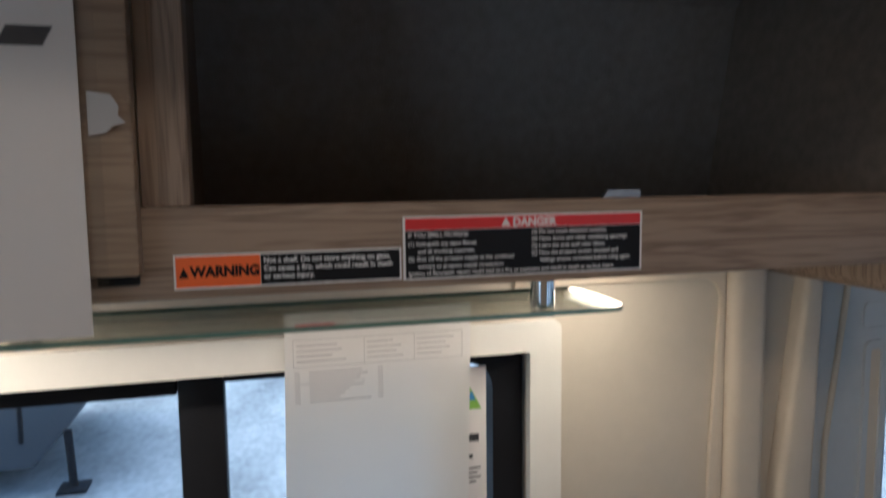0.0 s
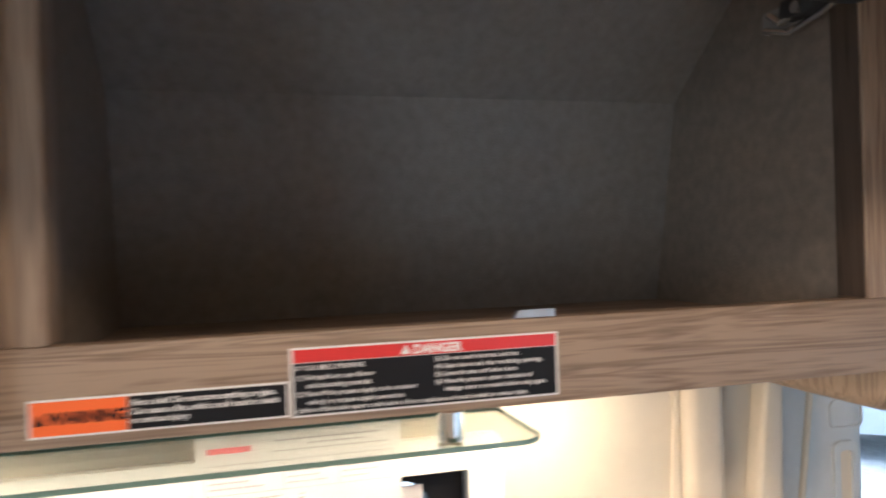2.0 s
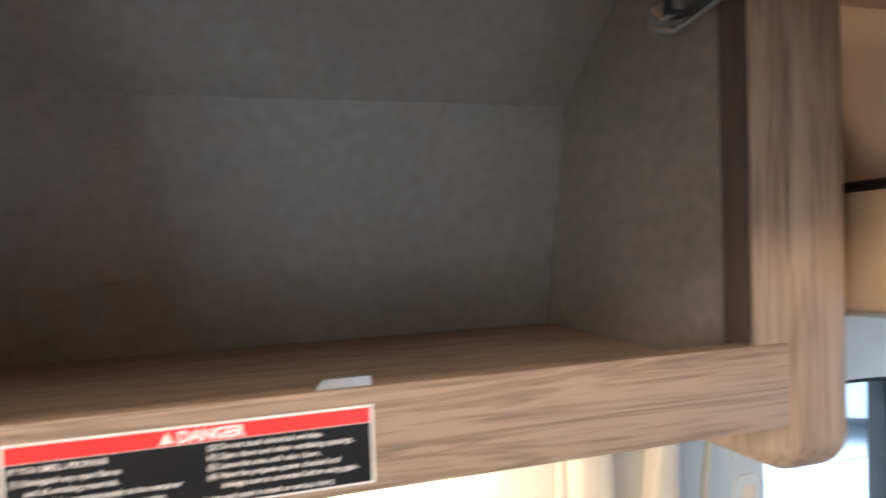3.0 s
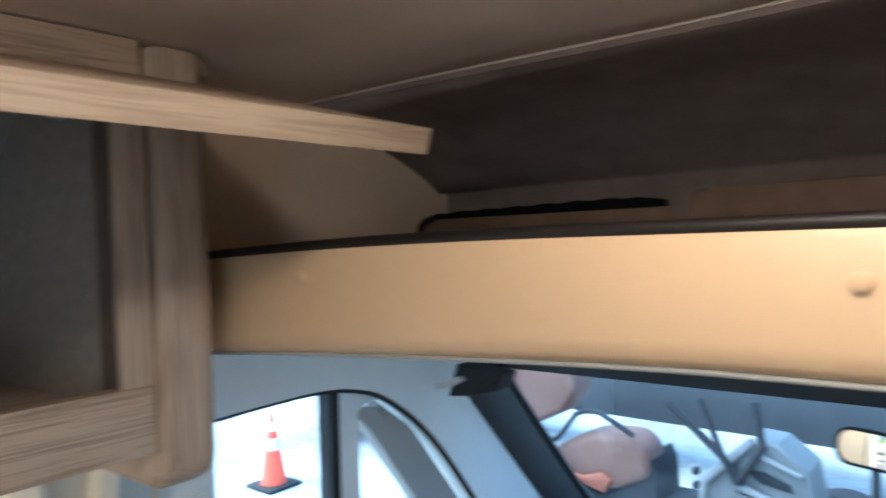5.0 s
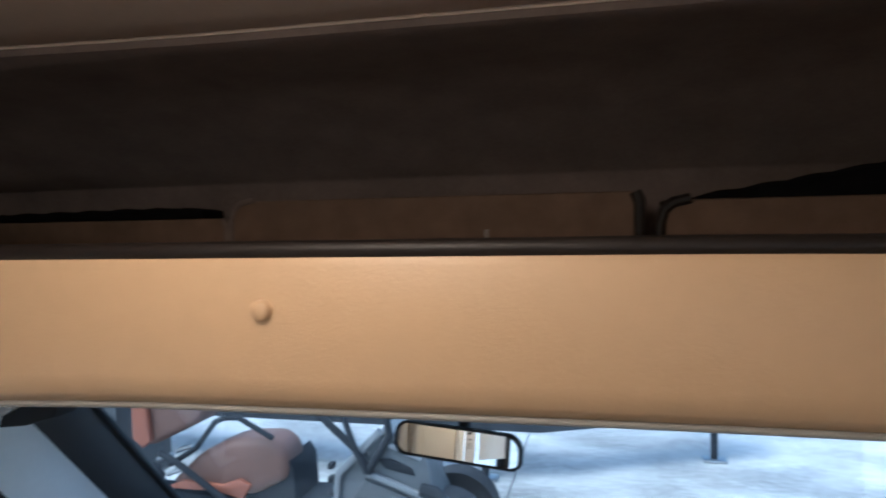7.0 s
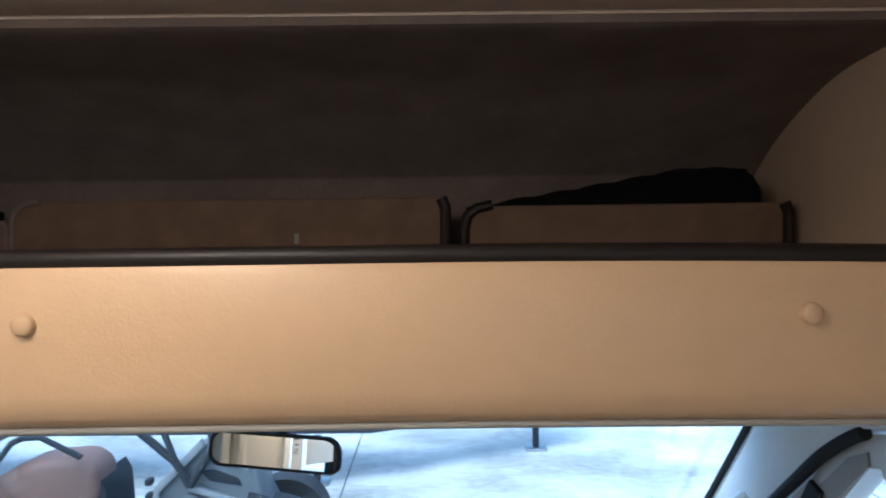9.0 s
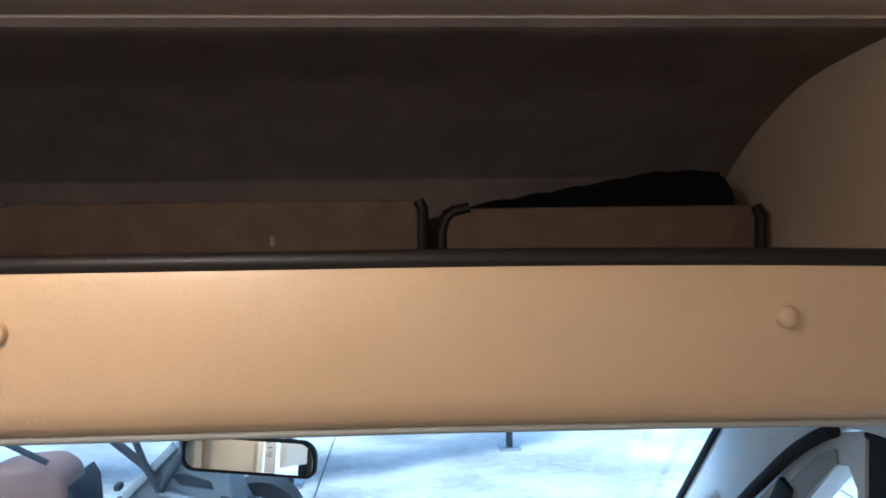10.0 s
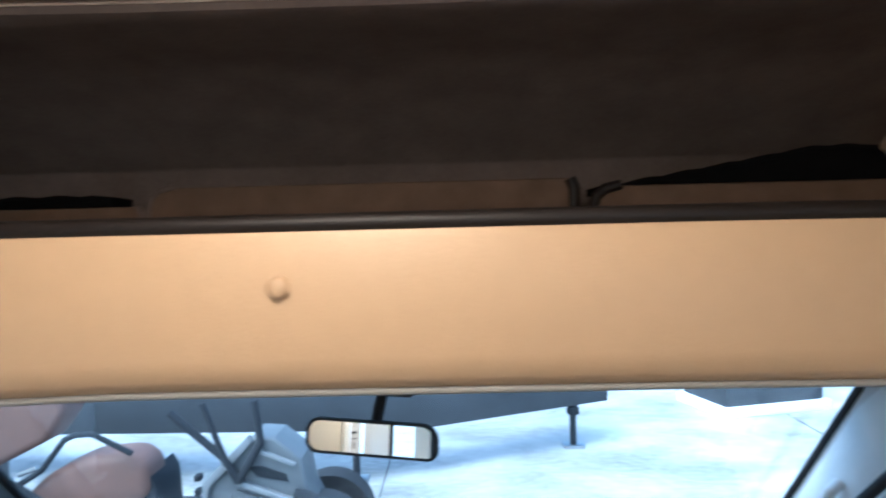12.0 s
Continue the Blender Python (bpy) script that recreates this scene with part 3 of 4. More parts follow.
for k in range(4):
    bar(-0.287, 1.395 - 0.006 * k, (0.045, 0.05, 0.04, 0.055)[k], 0.0018)
    bar(-0.208, 1.395 - 0.006 * k, (0.03, 0.04, 0.034, 0.042)[k], 0.0016)
    bar(-0.150, 1.395 - 0.006 * k, (0.045, 0.035, 0.04, 0.03)[k], 0.0016)
for k in range(9):
    bar(-0.274, 1.364 - 0.0042 * k, (0.06, 0.066, 0.058, 0.05, 0.062, 0.045, 0.04, 0.034, 0.07)[k], 0.0015)
    bar(-0.290, 1.364 - 0.0042 * k, 0.006, 0.0015)
    bar(-0.196, 1.364 - 0.0042 * k, 0.006, 0.0015)
cd = thing("window_card", "white card with green logo stuck to the window glass", "card")
part("sheet", boxed(WALL - 0.0115, WALL - 0.011, -0.13, -0.052, 1.02, 1.345), card, cd)
part("logo_shape", prism([(-0.105, 1.290), (-0.058, 1.290), (-0.075, 1.322), (-0.092, 1.322)], 0, WALL - 0.011, WALL - 0.0106), green_print, cd, "green slanted logo shape")
part("logo_shape", prism([(-0.105, 1.302), (-0.066, 1.302), (-0.07, 1.312), (-0.105, 1.312)], 0, WALL - 0.0105, WALL - 0.0102), blue_print, cd, "blue logo band")
for y, z, w, h in ((-0.10, 1.248, 0.038, 0.010), (-0.10, 1.226, 0.03, 0.005), (-0.10, 1.212, 0.04, 0.002), (-0.10, 1.206, 0.036, 0.002), (-0.10, 1.200, 0.04, 0.002), (-0.10, 1.194, 0.034, 0.002)):
    part("print_bar", boxed(WALL - 0.011, WALL - 0.0106, y, y + w, z, z + h), dark_ink, cd, smooth=0)

# ---- cab: overhead shelf ----
SY = 0.455


def sag(x):
    """The shelf's front edge drops a little at its ends."""
    u = max(0.0, -x - 0.05) / 0.5
    v = max(0.0, x - 0.35) / 0.35
    return -0.013 * u * u - 0.006 * v * v


def low(x):
    u = max(0.0, -x + 0.05) / 0.55
    v = max(0.0, x - 0.35) / 0.35
    return 0.001 - 0.027 * u ** 1.4 - 0.004 * v ** 1.5


shelf = thing("overhead_cab_shelf", "tan vinyl overhead storage shelf above the windscreen", "shelf")
bm = bmesh.new()
cols = []
for k in range(41):
    x = -0.66 + 1.54 * k / 40
    top, bot = 1.6950 + sag(x), 1.6012 + low(x)
    ring = [(SY + 0.012, top), (SY + 0.003, top), (SY, top - 0.006), (SY + 0.002, (top + bot) / 2), (SY + 0.001, bot + 0.020), (SY + 0.004, bot + 0.007), (SY + 0.012, bot), (SY + 0.024, bot), (SY + 0.024, top)]
    cols.append([bm.verts.new((x, y, z)) for y, z in ring])
for a, b in zip(cols, cols[1:]):
    for i in range(9):
        bm.faces.new((a[i], b[i], b[(i + 1) % 9], a[(i + 1) % 9]))
bm.faces.new(cols[0])
bm.faces.new(cols[-1][::-1])
part("front_panel", bm, vinyl, shelf, "tan grained vinyl front panel", smooth=50)
edge = [(-0.66 + 1.54 * k / 40, SY + 0.006, 1.6986 + sag(-0.66 + 1.54 * k / 40)) for k in range(41)]
part("edge_piping", tube(edge, 0.0058, 8), piping, shelf, "dark rubber edge piping", smooth=60)
trim_pts = [(-0.66 + 1.54 * k / 40, SY + 0.0138, 1.5990 + low(-0.66 + 1.54 * k / 40)) for k in range(41)]
part("lower_trim", tube(trim_pts, 0.0028, 8), trim_grey, shelf, "grey lower trim strip", smooth=60)
part("tray", boxed(-0.66, 0.88, SY + 0.02, 1.06, 1.632, 1.645), headliner, shelf)
part("tray_underside", prism([(SY + 0.02, 1.603), (0.9, 1.615), (1.30, 1.455), (1.34, 1.44), (1.36, 1.46), (1.02, 1.635), (SY + 0.02, 1.635)], 0, -0.70, 0.90), grey_plastic, shelf, "grey header panel")
for x in (-0.372, 0.127, 0.565):
    b = part("button", cyl(bmesh.new(), (x, SY + 0.004, 1.663), (x, SY - 0.002, 1.663), 0.0070, 0.0060, 24), vinyl, shelf, "tan screw cap")
    dome = bmesh.new()
    bmesh.ops.create_uvsphere(dome, u_segments=20, v_segments=10, radius=0.0062, matrix=Matrix.Translation((x, SY - 0.0018, 1.663)) @ Matrix.Diagonal((1, 0.45, 1, 1)))
    part("cap", dome, vinyl, b, smooth=180)

def lerp_line(pts, n):
    """Points along a smooth line through pts."""
    out = []
    for i in range(len(pts) - 1):
        p0, p1, p2, p3 = (Vector(pts[max(0, min(len(pts) - 1, i + d))]) for d in (-1, 0, 1, 2))
        for k in range(n):
            t = k / n
            out.append(0.5 * (2 * p1 + (p2 - p0) * t + (2 * p0 - 5 * p1 + 4 * p2 - p3) * t * t + (3 * p1 - p0 - 3 * p2 + p3) * t ** 3))
    return out + [Vector(pts[-1])]


# headliner behind the shelf, and side panels
prof = [(1.044, 1.64), (1.049, 1.74), (1.05, 1.785), (0.97, 1.836), (0.86, 1.880), (0.76, 1.897), (0.70, 1.9035), (0.686, 1.9065)]
prof = prof[:2] + [tuple(p) for p in lerp_line(prof[2:], 4)]
bm = strip(prof, [-0.98 + 2.06 * k / 20 for k in range(21)])
for v in bm.verts:
    if v.co.y > 0.695 and v.co.z > 1.8 and v.co.x < CX:
        v.co.z -= 0.018 * min(1.0, (CX - v.co.x) / 0.72) ** 2.5
for v in bm.verts:
    if v.co.y < 0.80:
        v.co.z -= roll(v.co.x) * (0.80 - v.co.y) / 0.114
solid("headliner", thick(bm, 0.012), headliner, "dark brown fabric headliner curving down behind the shelf", "headliner", kind="structure", smooth=60)
solid("headliner_seam", tube([(-0.98 + 2.06 * k / 30, 0.683, 1.9045 - roll(-0.98 + 2.06 * k / 30)) for k in range(31)], 0.0022), ceiling_mat, "beige seam strip between ceiling and headliner", "trim", kind="structure")
for name, x0, x1 in (("side_panel_left", -0.69, -0.645), ("side_panel_right", 0.797, 0.88)):
    solid(name, prism([(0.43, 1.60), (1.08, 1.60), (1.08, 1.93), (0.43, 1.93)], 0, x0, x1, 0.008), side_mat, "beige fabric side panel of the cab shelf", "trim", kind="structure")
solid("upper_side_left", boxed(-0.98, -0.69, 0.403, 1.05, 1.58, 1.946), side_mat, "beige trim above the driver door", "trim", kind="structure")
solid("upper_side_right", boxed(0.88, 1.08, 0.40, 1.05, 1.58, 1.946), side_mat, "beige trim above the passenger door", "trim", kind="structure")

# mesh pockets standing against the headliner
def pocket(x0, x1, top, label, left=None, right=None):
    p = thing("mesh_pocket", label, "pocket", group="pockets on the cab shelf")
    y = 0.90
    out = rounded(x0, x1, 1.646, top, (0.003, 0.003, 0.012, 0.03))
    part("panel", prism(out, 1, y, y + 0.02, 0.004), mesh_mat, p, "woven mesh front")
    part("binding", tube([(x0 + 0.002, y - 0.001, 1.648), (x0 + 0.002, y - 0.001, top - 0.026), (x0 + 0.006, y - 0.001, top - 0.012), (x0 + 0.016, y - 0.001, top - 0.003), (x0 + 0.035, y - 0.001, top + 0.001)], 0.0062 if left is None else 0.0035), left or piping, p, "dark binding")
    part("binding", tube([(x1 - 0.002, y - 0.001, 1.648), (x1 - 0.002, y - 0.001, top - 0.012), (x1 - 0.007, y - 0.001, top - 0.001)], 0.0068 if right is None else 0.0035), right or piping, p, "dark binding")
    return p


pocket(0.388, 0.777, 1.738, "brown mesh storage pocket with black binding")
pocket(-0.142, 0.370, 1.749, "brown mesh storage pocket in the middle of the shelf", left=headliner)
pocket(-0.60, -0.1445, 1.728, "brown mesh storage pocket with soft brown binding", right=headliner)
tag = solid("sewn_tag", boxed(0.190, 0.195, 0.8975, 0.8995, 1.696, 1.708, 0.0005), trim_grey, "small grey tag sewn on the pocket", "tag")
for x0, x1, h in ((0.395, 0.750, 0.042), (-0.58, -0.19, 0.005)):
    bag = bmesh.new()
    k = 36
    lo = [(x0 + (x1 - x0) * i / k, 1.728) for i in range(k + 1)]
    hi = [(x0 + (x1 - x0) * i / k, 1.737 + h * min(1, (i / k * 1.35) ** 1.1) * (1 - (max(0.0, i / k - 0.9) / 0.1) ** 3 * 0.6) + 0.0012 * math.sin(i * 1.3)) for i in range(k, -1, -1)]
    pouch = thing("black_pouch", "soft black fabric pouch tucked behind the pocket", "pouch", group="pouches")
    part("body", prism(lo + hi, 1, 0.912, 0.972, 0.004), black_fabric, pouch)
    part("flap", prism([(a, b + 0.0012) for a, b in hi[2:-4]] + [(a, b - 0.006) for a, b in hi[-5:1:-1]], 1, 0.908, 0.955, 0.001), black_fabric, pouch, "folded fabric flap")

# ---- cab: doors, pillars, windscreen ----
def cab_side(x, s, name, label):
    """Door, window frames and pillars on one side; s is +1 where outside lies at greater x."""
    d = thing(name, label, "vehicle door", kind="structure")

    def slab(outline, a, b, mat, pname, lab="", bev=0.0):
        return part(pname, prism(outline, 0, min(x + s * a, x + s * b), max(x + s * a, x + s * b), bev), mat, d, lab)

    top = [(0.60, 1.425), (0.70, 1.428), (0.82, 1.428), (0.91, 1.416), (1.00, 1.382), (1.12, 1.288), (1.245, 1.14), (1.42, 0.90)]
    curve = [tuple(p) for p in lerp_line(top, 5)]
    # header above the door and the pillar's inner trim
    slab(curve + [(1.62, 0.90), (1.56, 1.09), (1.30, 1.372), (1.15, 1.50), (0.45, 1.60), (0.45, 1.34), (0.53, 1.345), (0.58, 1.37)], -0.015, 0.06, grey_plastic, "header_trim", "grey plastic header and pillar trim")
    seal = [(x - s * 0.004, *p) for p in curve]
    part("door_seal", tube(seal, 0.0085, 8), rubber, d, "black rubber door seal", smooth=60)
    # window frame: main pane, black divider, quarter pane
    slab([(0.862, 0.9), (0.885, 0.9), (0.893, 1.42), (0.870, 1.42)], 0.012, 0.045, rubber, "divider", "black window divider")
    slab([(0.885, 0.9), (0.935, 0.9), (0.940, 1.36), (0.955, 1.375), (1.0, 1.378), (0.94, 1.408), (0.893, 1.42)], 0.010, 0.04, grey_plastic, "quarter_frame", "grey quarter window frame")
    slab([(0.938, 1.352), (0.952, 1.371), (0.99, 1.362), (1.06, 1.27), (1.30, 0.96), (1.24, 0.95), (1.03, 1.235), (0.965, 1.325)], 0.008, 0.04, trim_grey, "quarter_frame", "front frame of the quarter window")
    slab([(0.99, 1.375), (1.09, 1.30), (1.40, 0.90), (1.29, 0.96), (1.055, 1.275)], 0.012, 0.05, trim_grey, "frame_inner")
    slab([(0.45, 0.0), (1.75, 0.0), (1.75, 0.92), (0.45, 0.92)], 0.0, 0.09, grey_plastic, "door_panel", "grey door panel", 0.01)
    g = slab([(0.55, 0.9), (1.42, 0.9), (1.12, 1.29), (0.91, 1.416), (0.6, 1.43)], 0.030, 0.033, clear, "side_glass")
    g.visible_shadow = False
    return d


cab_side(XL, -1, "door_driver", "driver door with window and quarter light")

pd = thing("door_passenger", "passenger door with window and quarter light", "vehicle door", kind="structure")
topR = [(0.60, 1.440), (0.75, 1.442), (0.90, 1.442), (0.99, 1.434), (1.05, 1.417), (1.14, 1.360), (1.231, 1.284), (1.316, 1.210), (1.60, 0.95)]
curveR = [tuple(p) for p in lerp_line(topR, 5)]
part("header_trim", prism(curveR + [(1.72, 0.95), (1.56, 1.12), (1.36, 1.34), (1.15, 1.50), (0.45, 1.60), (0.45, 1.44)], 0, XR - 0.015, XR + 0.06, 0.006), grey_plastic, pd, "grey plastic header and pillar trim")
part("door_seal", tube([(XR - 0.010, y - 0.004, z - 0.004) for y, z in curveR if y > 1.035], 0.0105, 10), rubber, pd, "black rubber door seal", smooth=60)
part("upper_seal", tube([(XR + 0.004, y, z - 0.006) for y, z in curveR if y < 0.985], 0.008, 8), rubber, pd, "black rubber seal", smooth=60)
part("divider", prism([(0.938, 0.9), (0.982, 0.9), (0.984, 1.436), (0.938, 1.440)], 0, XR + 0.008, XR + 0.045, 0.003), rubber, pd, "black window divider")
part("quarter_frame", ring_prism([(0.984, 0.93), (1.52, 0.95), (1.30, 1.205), (1.13, 1.360), (1.045, 1.413), (0.984, 1.432)], [(1.000, 0.98), (1.38, 0.98), (1.12, 1.284), (1.045, 1.365), (1.02, 1.372), (1.000, 1.345)], 0, XR + 0.004, XR + 0.04), grey_plastic, pd, "pale quarter window frame")
part("inner_frame", prism([(1.045, 1.388), (1.09, 1.366), (1.28, 1.195), (1.42, 1.02), (1.36, 1.01), (1.12, 1.290), (1.04, 1.368)], 0, XR - 0.001, XR + 0.0038, 0.001), trim_grey, pd, "warm grey frame strip")
part("mirror_bracket", prism([(1.15, 1.29), (1.18, 1.30), (1.22, 1.24), (1.24, 1.18), (1.20, 1.19), (1.17, 1.24)], 0, XR - 0.012, XR - 0.001, 0.003), rubber, pd, "black bracket")
part("door_panel", boxed(XR, XR + 0.09, 0.45, 1.75, 0.0, 0.92, 0.01), grey_plastic, pd, "grey door panel")
gp = part("side_glass", prism([(0.55, 0.9), (1.55, 0.93), (1.13, 1.35), (0.99, 1.43), (0.6, 1.438)], 0, XR + 0.028, XR + 0.031), clear, pd, smooth=0)
gp.visible_shadow = False
part("grab_handle", tube([(XR - 0.02, 1.40, 1.19), (XR - 0.045, 1.385, 1.18), (XR - 0.045, 1.46, 1.08), (XR - 0.02, 1.475, 1.06)], 0.011), grey_plastic, pd, "grey grab handle")

pillars = thing("windscreen_frame", "windscreen frame with dark pillars", "windscreen", kind="structure")
for s, x in ((-1, XL + 0.03), (1, XR + 0.008)):
    q = [(x, 1.30, 1.40), (x, 1.36, 1.335), (x, 1.57, 1.105), (x, 1.80, 0.86)]
    bm = bmesh.new()
    rows = []
    for p in q:
        rows.append([bm.verts.new((p[0] + s * dx, p[1] + dy, p[2] + dz)) for dx, dy, dz in ((-0.012, 0.03, 0.03), (-0.008, -0.05, -0.03), (0.05, -0.09, -0.06), (0.08, -0.02, 0.0), (0.06, 0.05, 0.05))])
    for a, b in zip(rows, rows[1:]):
        for i in range(5):
            bm.faces.new((a[i], b[i], b[(i + 1) % 5], a[(i + 1) % 5]))
    part("pillar", bm, dark_plastic if s < 0 else grey_plastic, pillars, "dark inner pillar" if s < 0 else "pale inner pillar", smooth=60)
    part("pillar_seal", tube([(a - s * 0.014, b + 0.02, c + 0.02) for a, b, c in q], 0.008, 8), rubber, pillars, "black windscreen seal")
part("header", prism([(1.28, 1.46), (1.36, 1.385), (1.42, 1.40), (1.32, 1.52), (1.09, 1.64), (1.09, 1.86), (1.2, 1.7)], 0, -0.9, 1.05), dark_plastic, pillars)
part("cowl", prism([(1.75, 0.0), (1.95, 0.0), (1.95, 0.86), (1.9, 0.87), (1.75, 0.84)], 0, -0.9, 1.05), dark_plastic, pillars)
ws = part("windscreen_glass", prism([(1.385, 1.40), (1.389, 1.404), (1.900, 0.862), (1.896, 0.858)], 0, -0.82, 0.98), clear, pillars, smooth=0)
ws.visible_shadow = False
solid("dashboard", prism([(1.15, 0.0), (1.20, 0.70), (1.30, 0.80), (1.72, 0.78), (1.745, 0.0)], 0, -0.795, 0.955, 0.01), dark_plastic, "charcoal dashboard under the windscreen", "dashboard")

# visor pivot at the head of the driver's pillar
vp = thing("visor_pivot", "black sun visor pivot at the pillar head", "bracket")
part("body", prism([(-0.715, 1.372), (-0.66, 1.378), (-0.60, 1.395), (-0.58, 1.43), (-0.69, 1.44)], 1, 1.10, 1.16, 0.006), rubber, vp, "black pivot body")
part("clip", prism([(-0.735, 1.385), (-0.700, 1.395), (-0.665, 1.412), (-0.672, 1.420), (-0.735, 1.40)], 1, 1.085, 1.10, 0.003), trim_pale, vp, "pale clip")

# rear-view mirror
mir = thing("rear_view_mirror", "black rear-view mirror hanging from the windscreen", "mirror", at=(0.066, 1.305, 1.320))
mo = rounded(-0.122, 0.122, -0.030, 0.030, (0.022, 0.016, 0.026, 0.022), 8)
mo = [(a, b + 0.006 * (1 - (a / 0.122) ** 2) * (1 if b > 0 else -0.3)) for a, b in mo]
mi = [(a * 0.962, b * 0.86) for a, b in mo]
part("housing", prism(mo, 1, 0.0, 0.016, 0.005), rubber, mir, "black housing")
part("bezel", ring_prism(mo, mi, 1, -0.004, 0.001), rubber, mir)
part("mirror_glass", prism(mi, 1, -0.0018, -0.0008), mirror_mat, mir, "mirror glass", smooth=0)
part("stem", tube([(0.0, 0.03, 0.02), (0.0, 0.045, 0.05), (0.0, 0.065, 0.075)], 0.011), rubber, mir)
part("mount", boxed(-0.06, 0.06, 0.05, 0.08, 0.070, 0.082, 0.004), dark_plastic, mir)
for o in mir.children:
    o.matrix_basis = pose(0, 0, 0, -7, 2, -11)

# ---- lamps of the van, with unseen ones added ----
def puck(x, y, watts, spread=180):
    p = thing("ceiling_light", "round warm ceiling light placed out of view", "lamp", group="ceiling lights")
    part("bezel", cyl(bmesh.new(), (x, y, 1.8985), (x, y, 1.9048), 0.042, n=32), chrome, p, "chrome bezel")
    dome = bmesh.new()
    bmesh.ops.create_uvsphere(dome, u_segments=32, v_segments=16, radius=0.033, matrix=Matrix.Translation((x, y, 1.8985)) @ Matrix.Diagonal((1, 1, 0.75, 1)))
    bmesh.ops.bisect_plane(dome, geom=dome.verts[:] + dome.edges[:] + dome.faces[:], plane_co=(x, y, 1.8984), plane_no=(0, 0, 1), clear_outer=True)
    part("lens", dome, lamp_glow, p, "glowing domed lens", smooth=180)
    l = new("lamp_light", bpy.data.lights.new("lamp_light", "AREA"))
    l.data.shape, l.data.size, l.data.energy, l.data.color = "DISK", 0.06, watts, (1.0, 0.64, 0.40)
    l.matrix_world = look((x, y, 1.872), (x, y, 0))
    l.data.spread = radians(spread)
    return p


puck(0.14, 0.19, 0.27)
# three more, added unseen to fill the living area and set its shadows
puck(0.12, -0.22, 0.05, 145)
puck(0.12, -1.35, 0.5)
puck(0.12, -2.2, 0.2)
# added fill lamp of that strip, narrow so the wall above stays dim
u = new("paper_fill_light", bpy.data.lights.new("paper_fill_light", "AREA"))
u.data.shape, u.data.size, u.data.size_y, u.data.energy, u.data.color = "RECTANGLE", 0.010, 0.92, 0.75, (1.0, 0.64, 0.40)
u.data.spread = radians(80)
u.matrix_world = pose(-0.668, -0.505, 1.4905)
for y, watts in ((0.065, 0.20), (-0.645, 0.12)):
    u = new("cabinet_lamp_light", bpy.data.lights.new("cabinet_lamp_light", "AREA"))
    u.data.shape, u.data.size, u.data.energy, u.data.color = "SQUARE", 0.10, watts, (1.0, 0.64, 0.38)
    u.matrix_world = look((-0.605, y, 1.486), (-0.605, y, 0))

# ---- outside ----
GZ = -0.645
bm = bmesh.new()
bmesh.ops.create_grid(bm, x_segments=2, y_segments=2, size=600, matrix=Matrix.Translation((0, 0, GZ)))
solid("ground", bm, concrete, "pale stained concrete yard", "ground", kind="structure", smooth=0)

# travel trailer with dark skirt and stabiliser jacks
tr = thing("flatbed_trailer", "dark blue-grey flatbed trailer standing on jacks", "trailer")
foot = [(-0.25, 6.60), (1.78, 7.57), (1.53, 8.07), (-0.35, 7.12), (-6.5, 7.3), (-6.5, 6.75)]
part("frame", prism(foot, 2, -0.20, 0.22, 0.012), skirt_mat, tr, "dark blue-grey steel frame")
part("rail", prism([(a * 0.98, b + 0.04) for a, b in foot], 2, 0.24, 0.32), tube_black, tr)
for x in (-5.8, -4.4, -3.0, -1.6, -0.5):
    part("stake", boxed(x, x + 0.06, 6.80, 6.86, 0.22, 0.245), tube_black, tr)
part("side_marker", boxed(0.62, 0.95, 6.95, 6.99, 0.06, 0.09, 0.005), reflective, tr)
for x, y in ((-0.76, 6.56), (1.39, 7.45), (-5.6, 7.1)):
    j = part("jack", cyl(bmesh.new(), (x, y, -0.62), (x, y, -0.20), 0.035), tube_black, tr, "steel stabiliser jack")
    part("foot_plate", boxed(x - 0.11, x + 0.11, y - 0.09, y + 0.09, GZ, -0.615, 0.008), steel, j)
    part("collar", boxed(x - 0.06, x + 0.06, y - 0.05, y + 0.05, -0.30, -0.22, 0.008), tube_black, j)


def cone(x, y):
    c = thing("traffic_cone", "orange traffic cone with white bands and black base", "cone", at=(x, y, GZ), group="traffic cones")
    part("base", boxed(-0.19, 0.19, -0.19, 0.19, 0, 0.035, 0.01), rubber, c, "black rubber base")
    r = lambda z: 0.125 - 0.105 * (z - 0.03) / 0.68
    for z0, z1, m, nm in ((0.03, 0.36, orange_mat, "lower_cone"), (0.36, 0.47, reflective, "lower_band"), (0.47, 0.54, orange_mat, "middle_cone"), (0.54, 0.62, reflective, "upper_band"), (0.62, 0.71, orange_mat, "tip")):
        part(nm, cyl(bmesh.new(), (0, 0, z0), (0, 0, z1), r(z0), r(z1), 24), m, c)
    return c


cone(-5.45, 4.17)
cone(-5.07, 3.00)

# control joints of the concrete
for k, (x0, x1, y0, y1) in enumerate(((-0.51, -0.498, 2.2, 14.0), (-9.0, 9.0, 10.9, 10.912), (4.1, 4.112, 2.2, 14.0), (-5.1, -5.088, 5.4, 14.0))):
    solid("concrete_joint", boxed(x0, x1, y0, y1, GZ + 0.001, GZ + 0.005), skirt_mat, "dark control joint in the concrete", "joint", kind="structure", smooth=0)

# open utility cart with tan seats
def cushion(outline, y0, y1):
    """A padded block with every edge well rounded."""
    bm = prism(outline, 1, y0, y1)
    bmesh.ops.bevel(bm, geom=list(bm.edges), offset=0.07, segments=5, affect="EDGES", profile=0.5, clamp_overlap=True)
    return bm


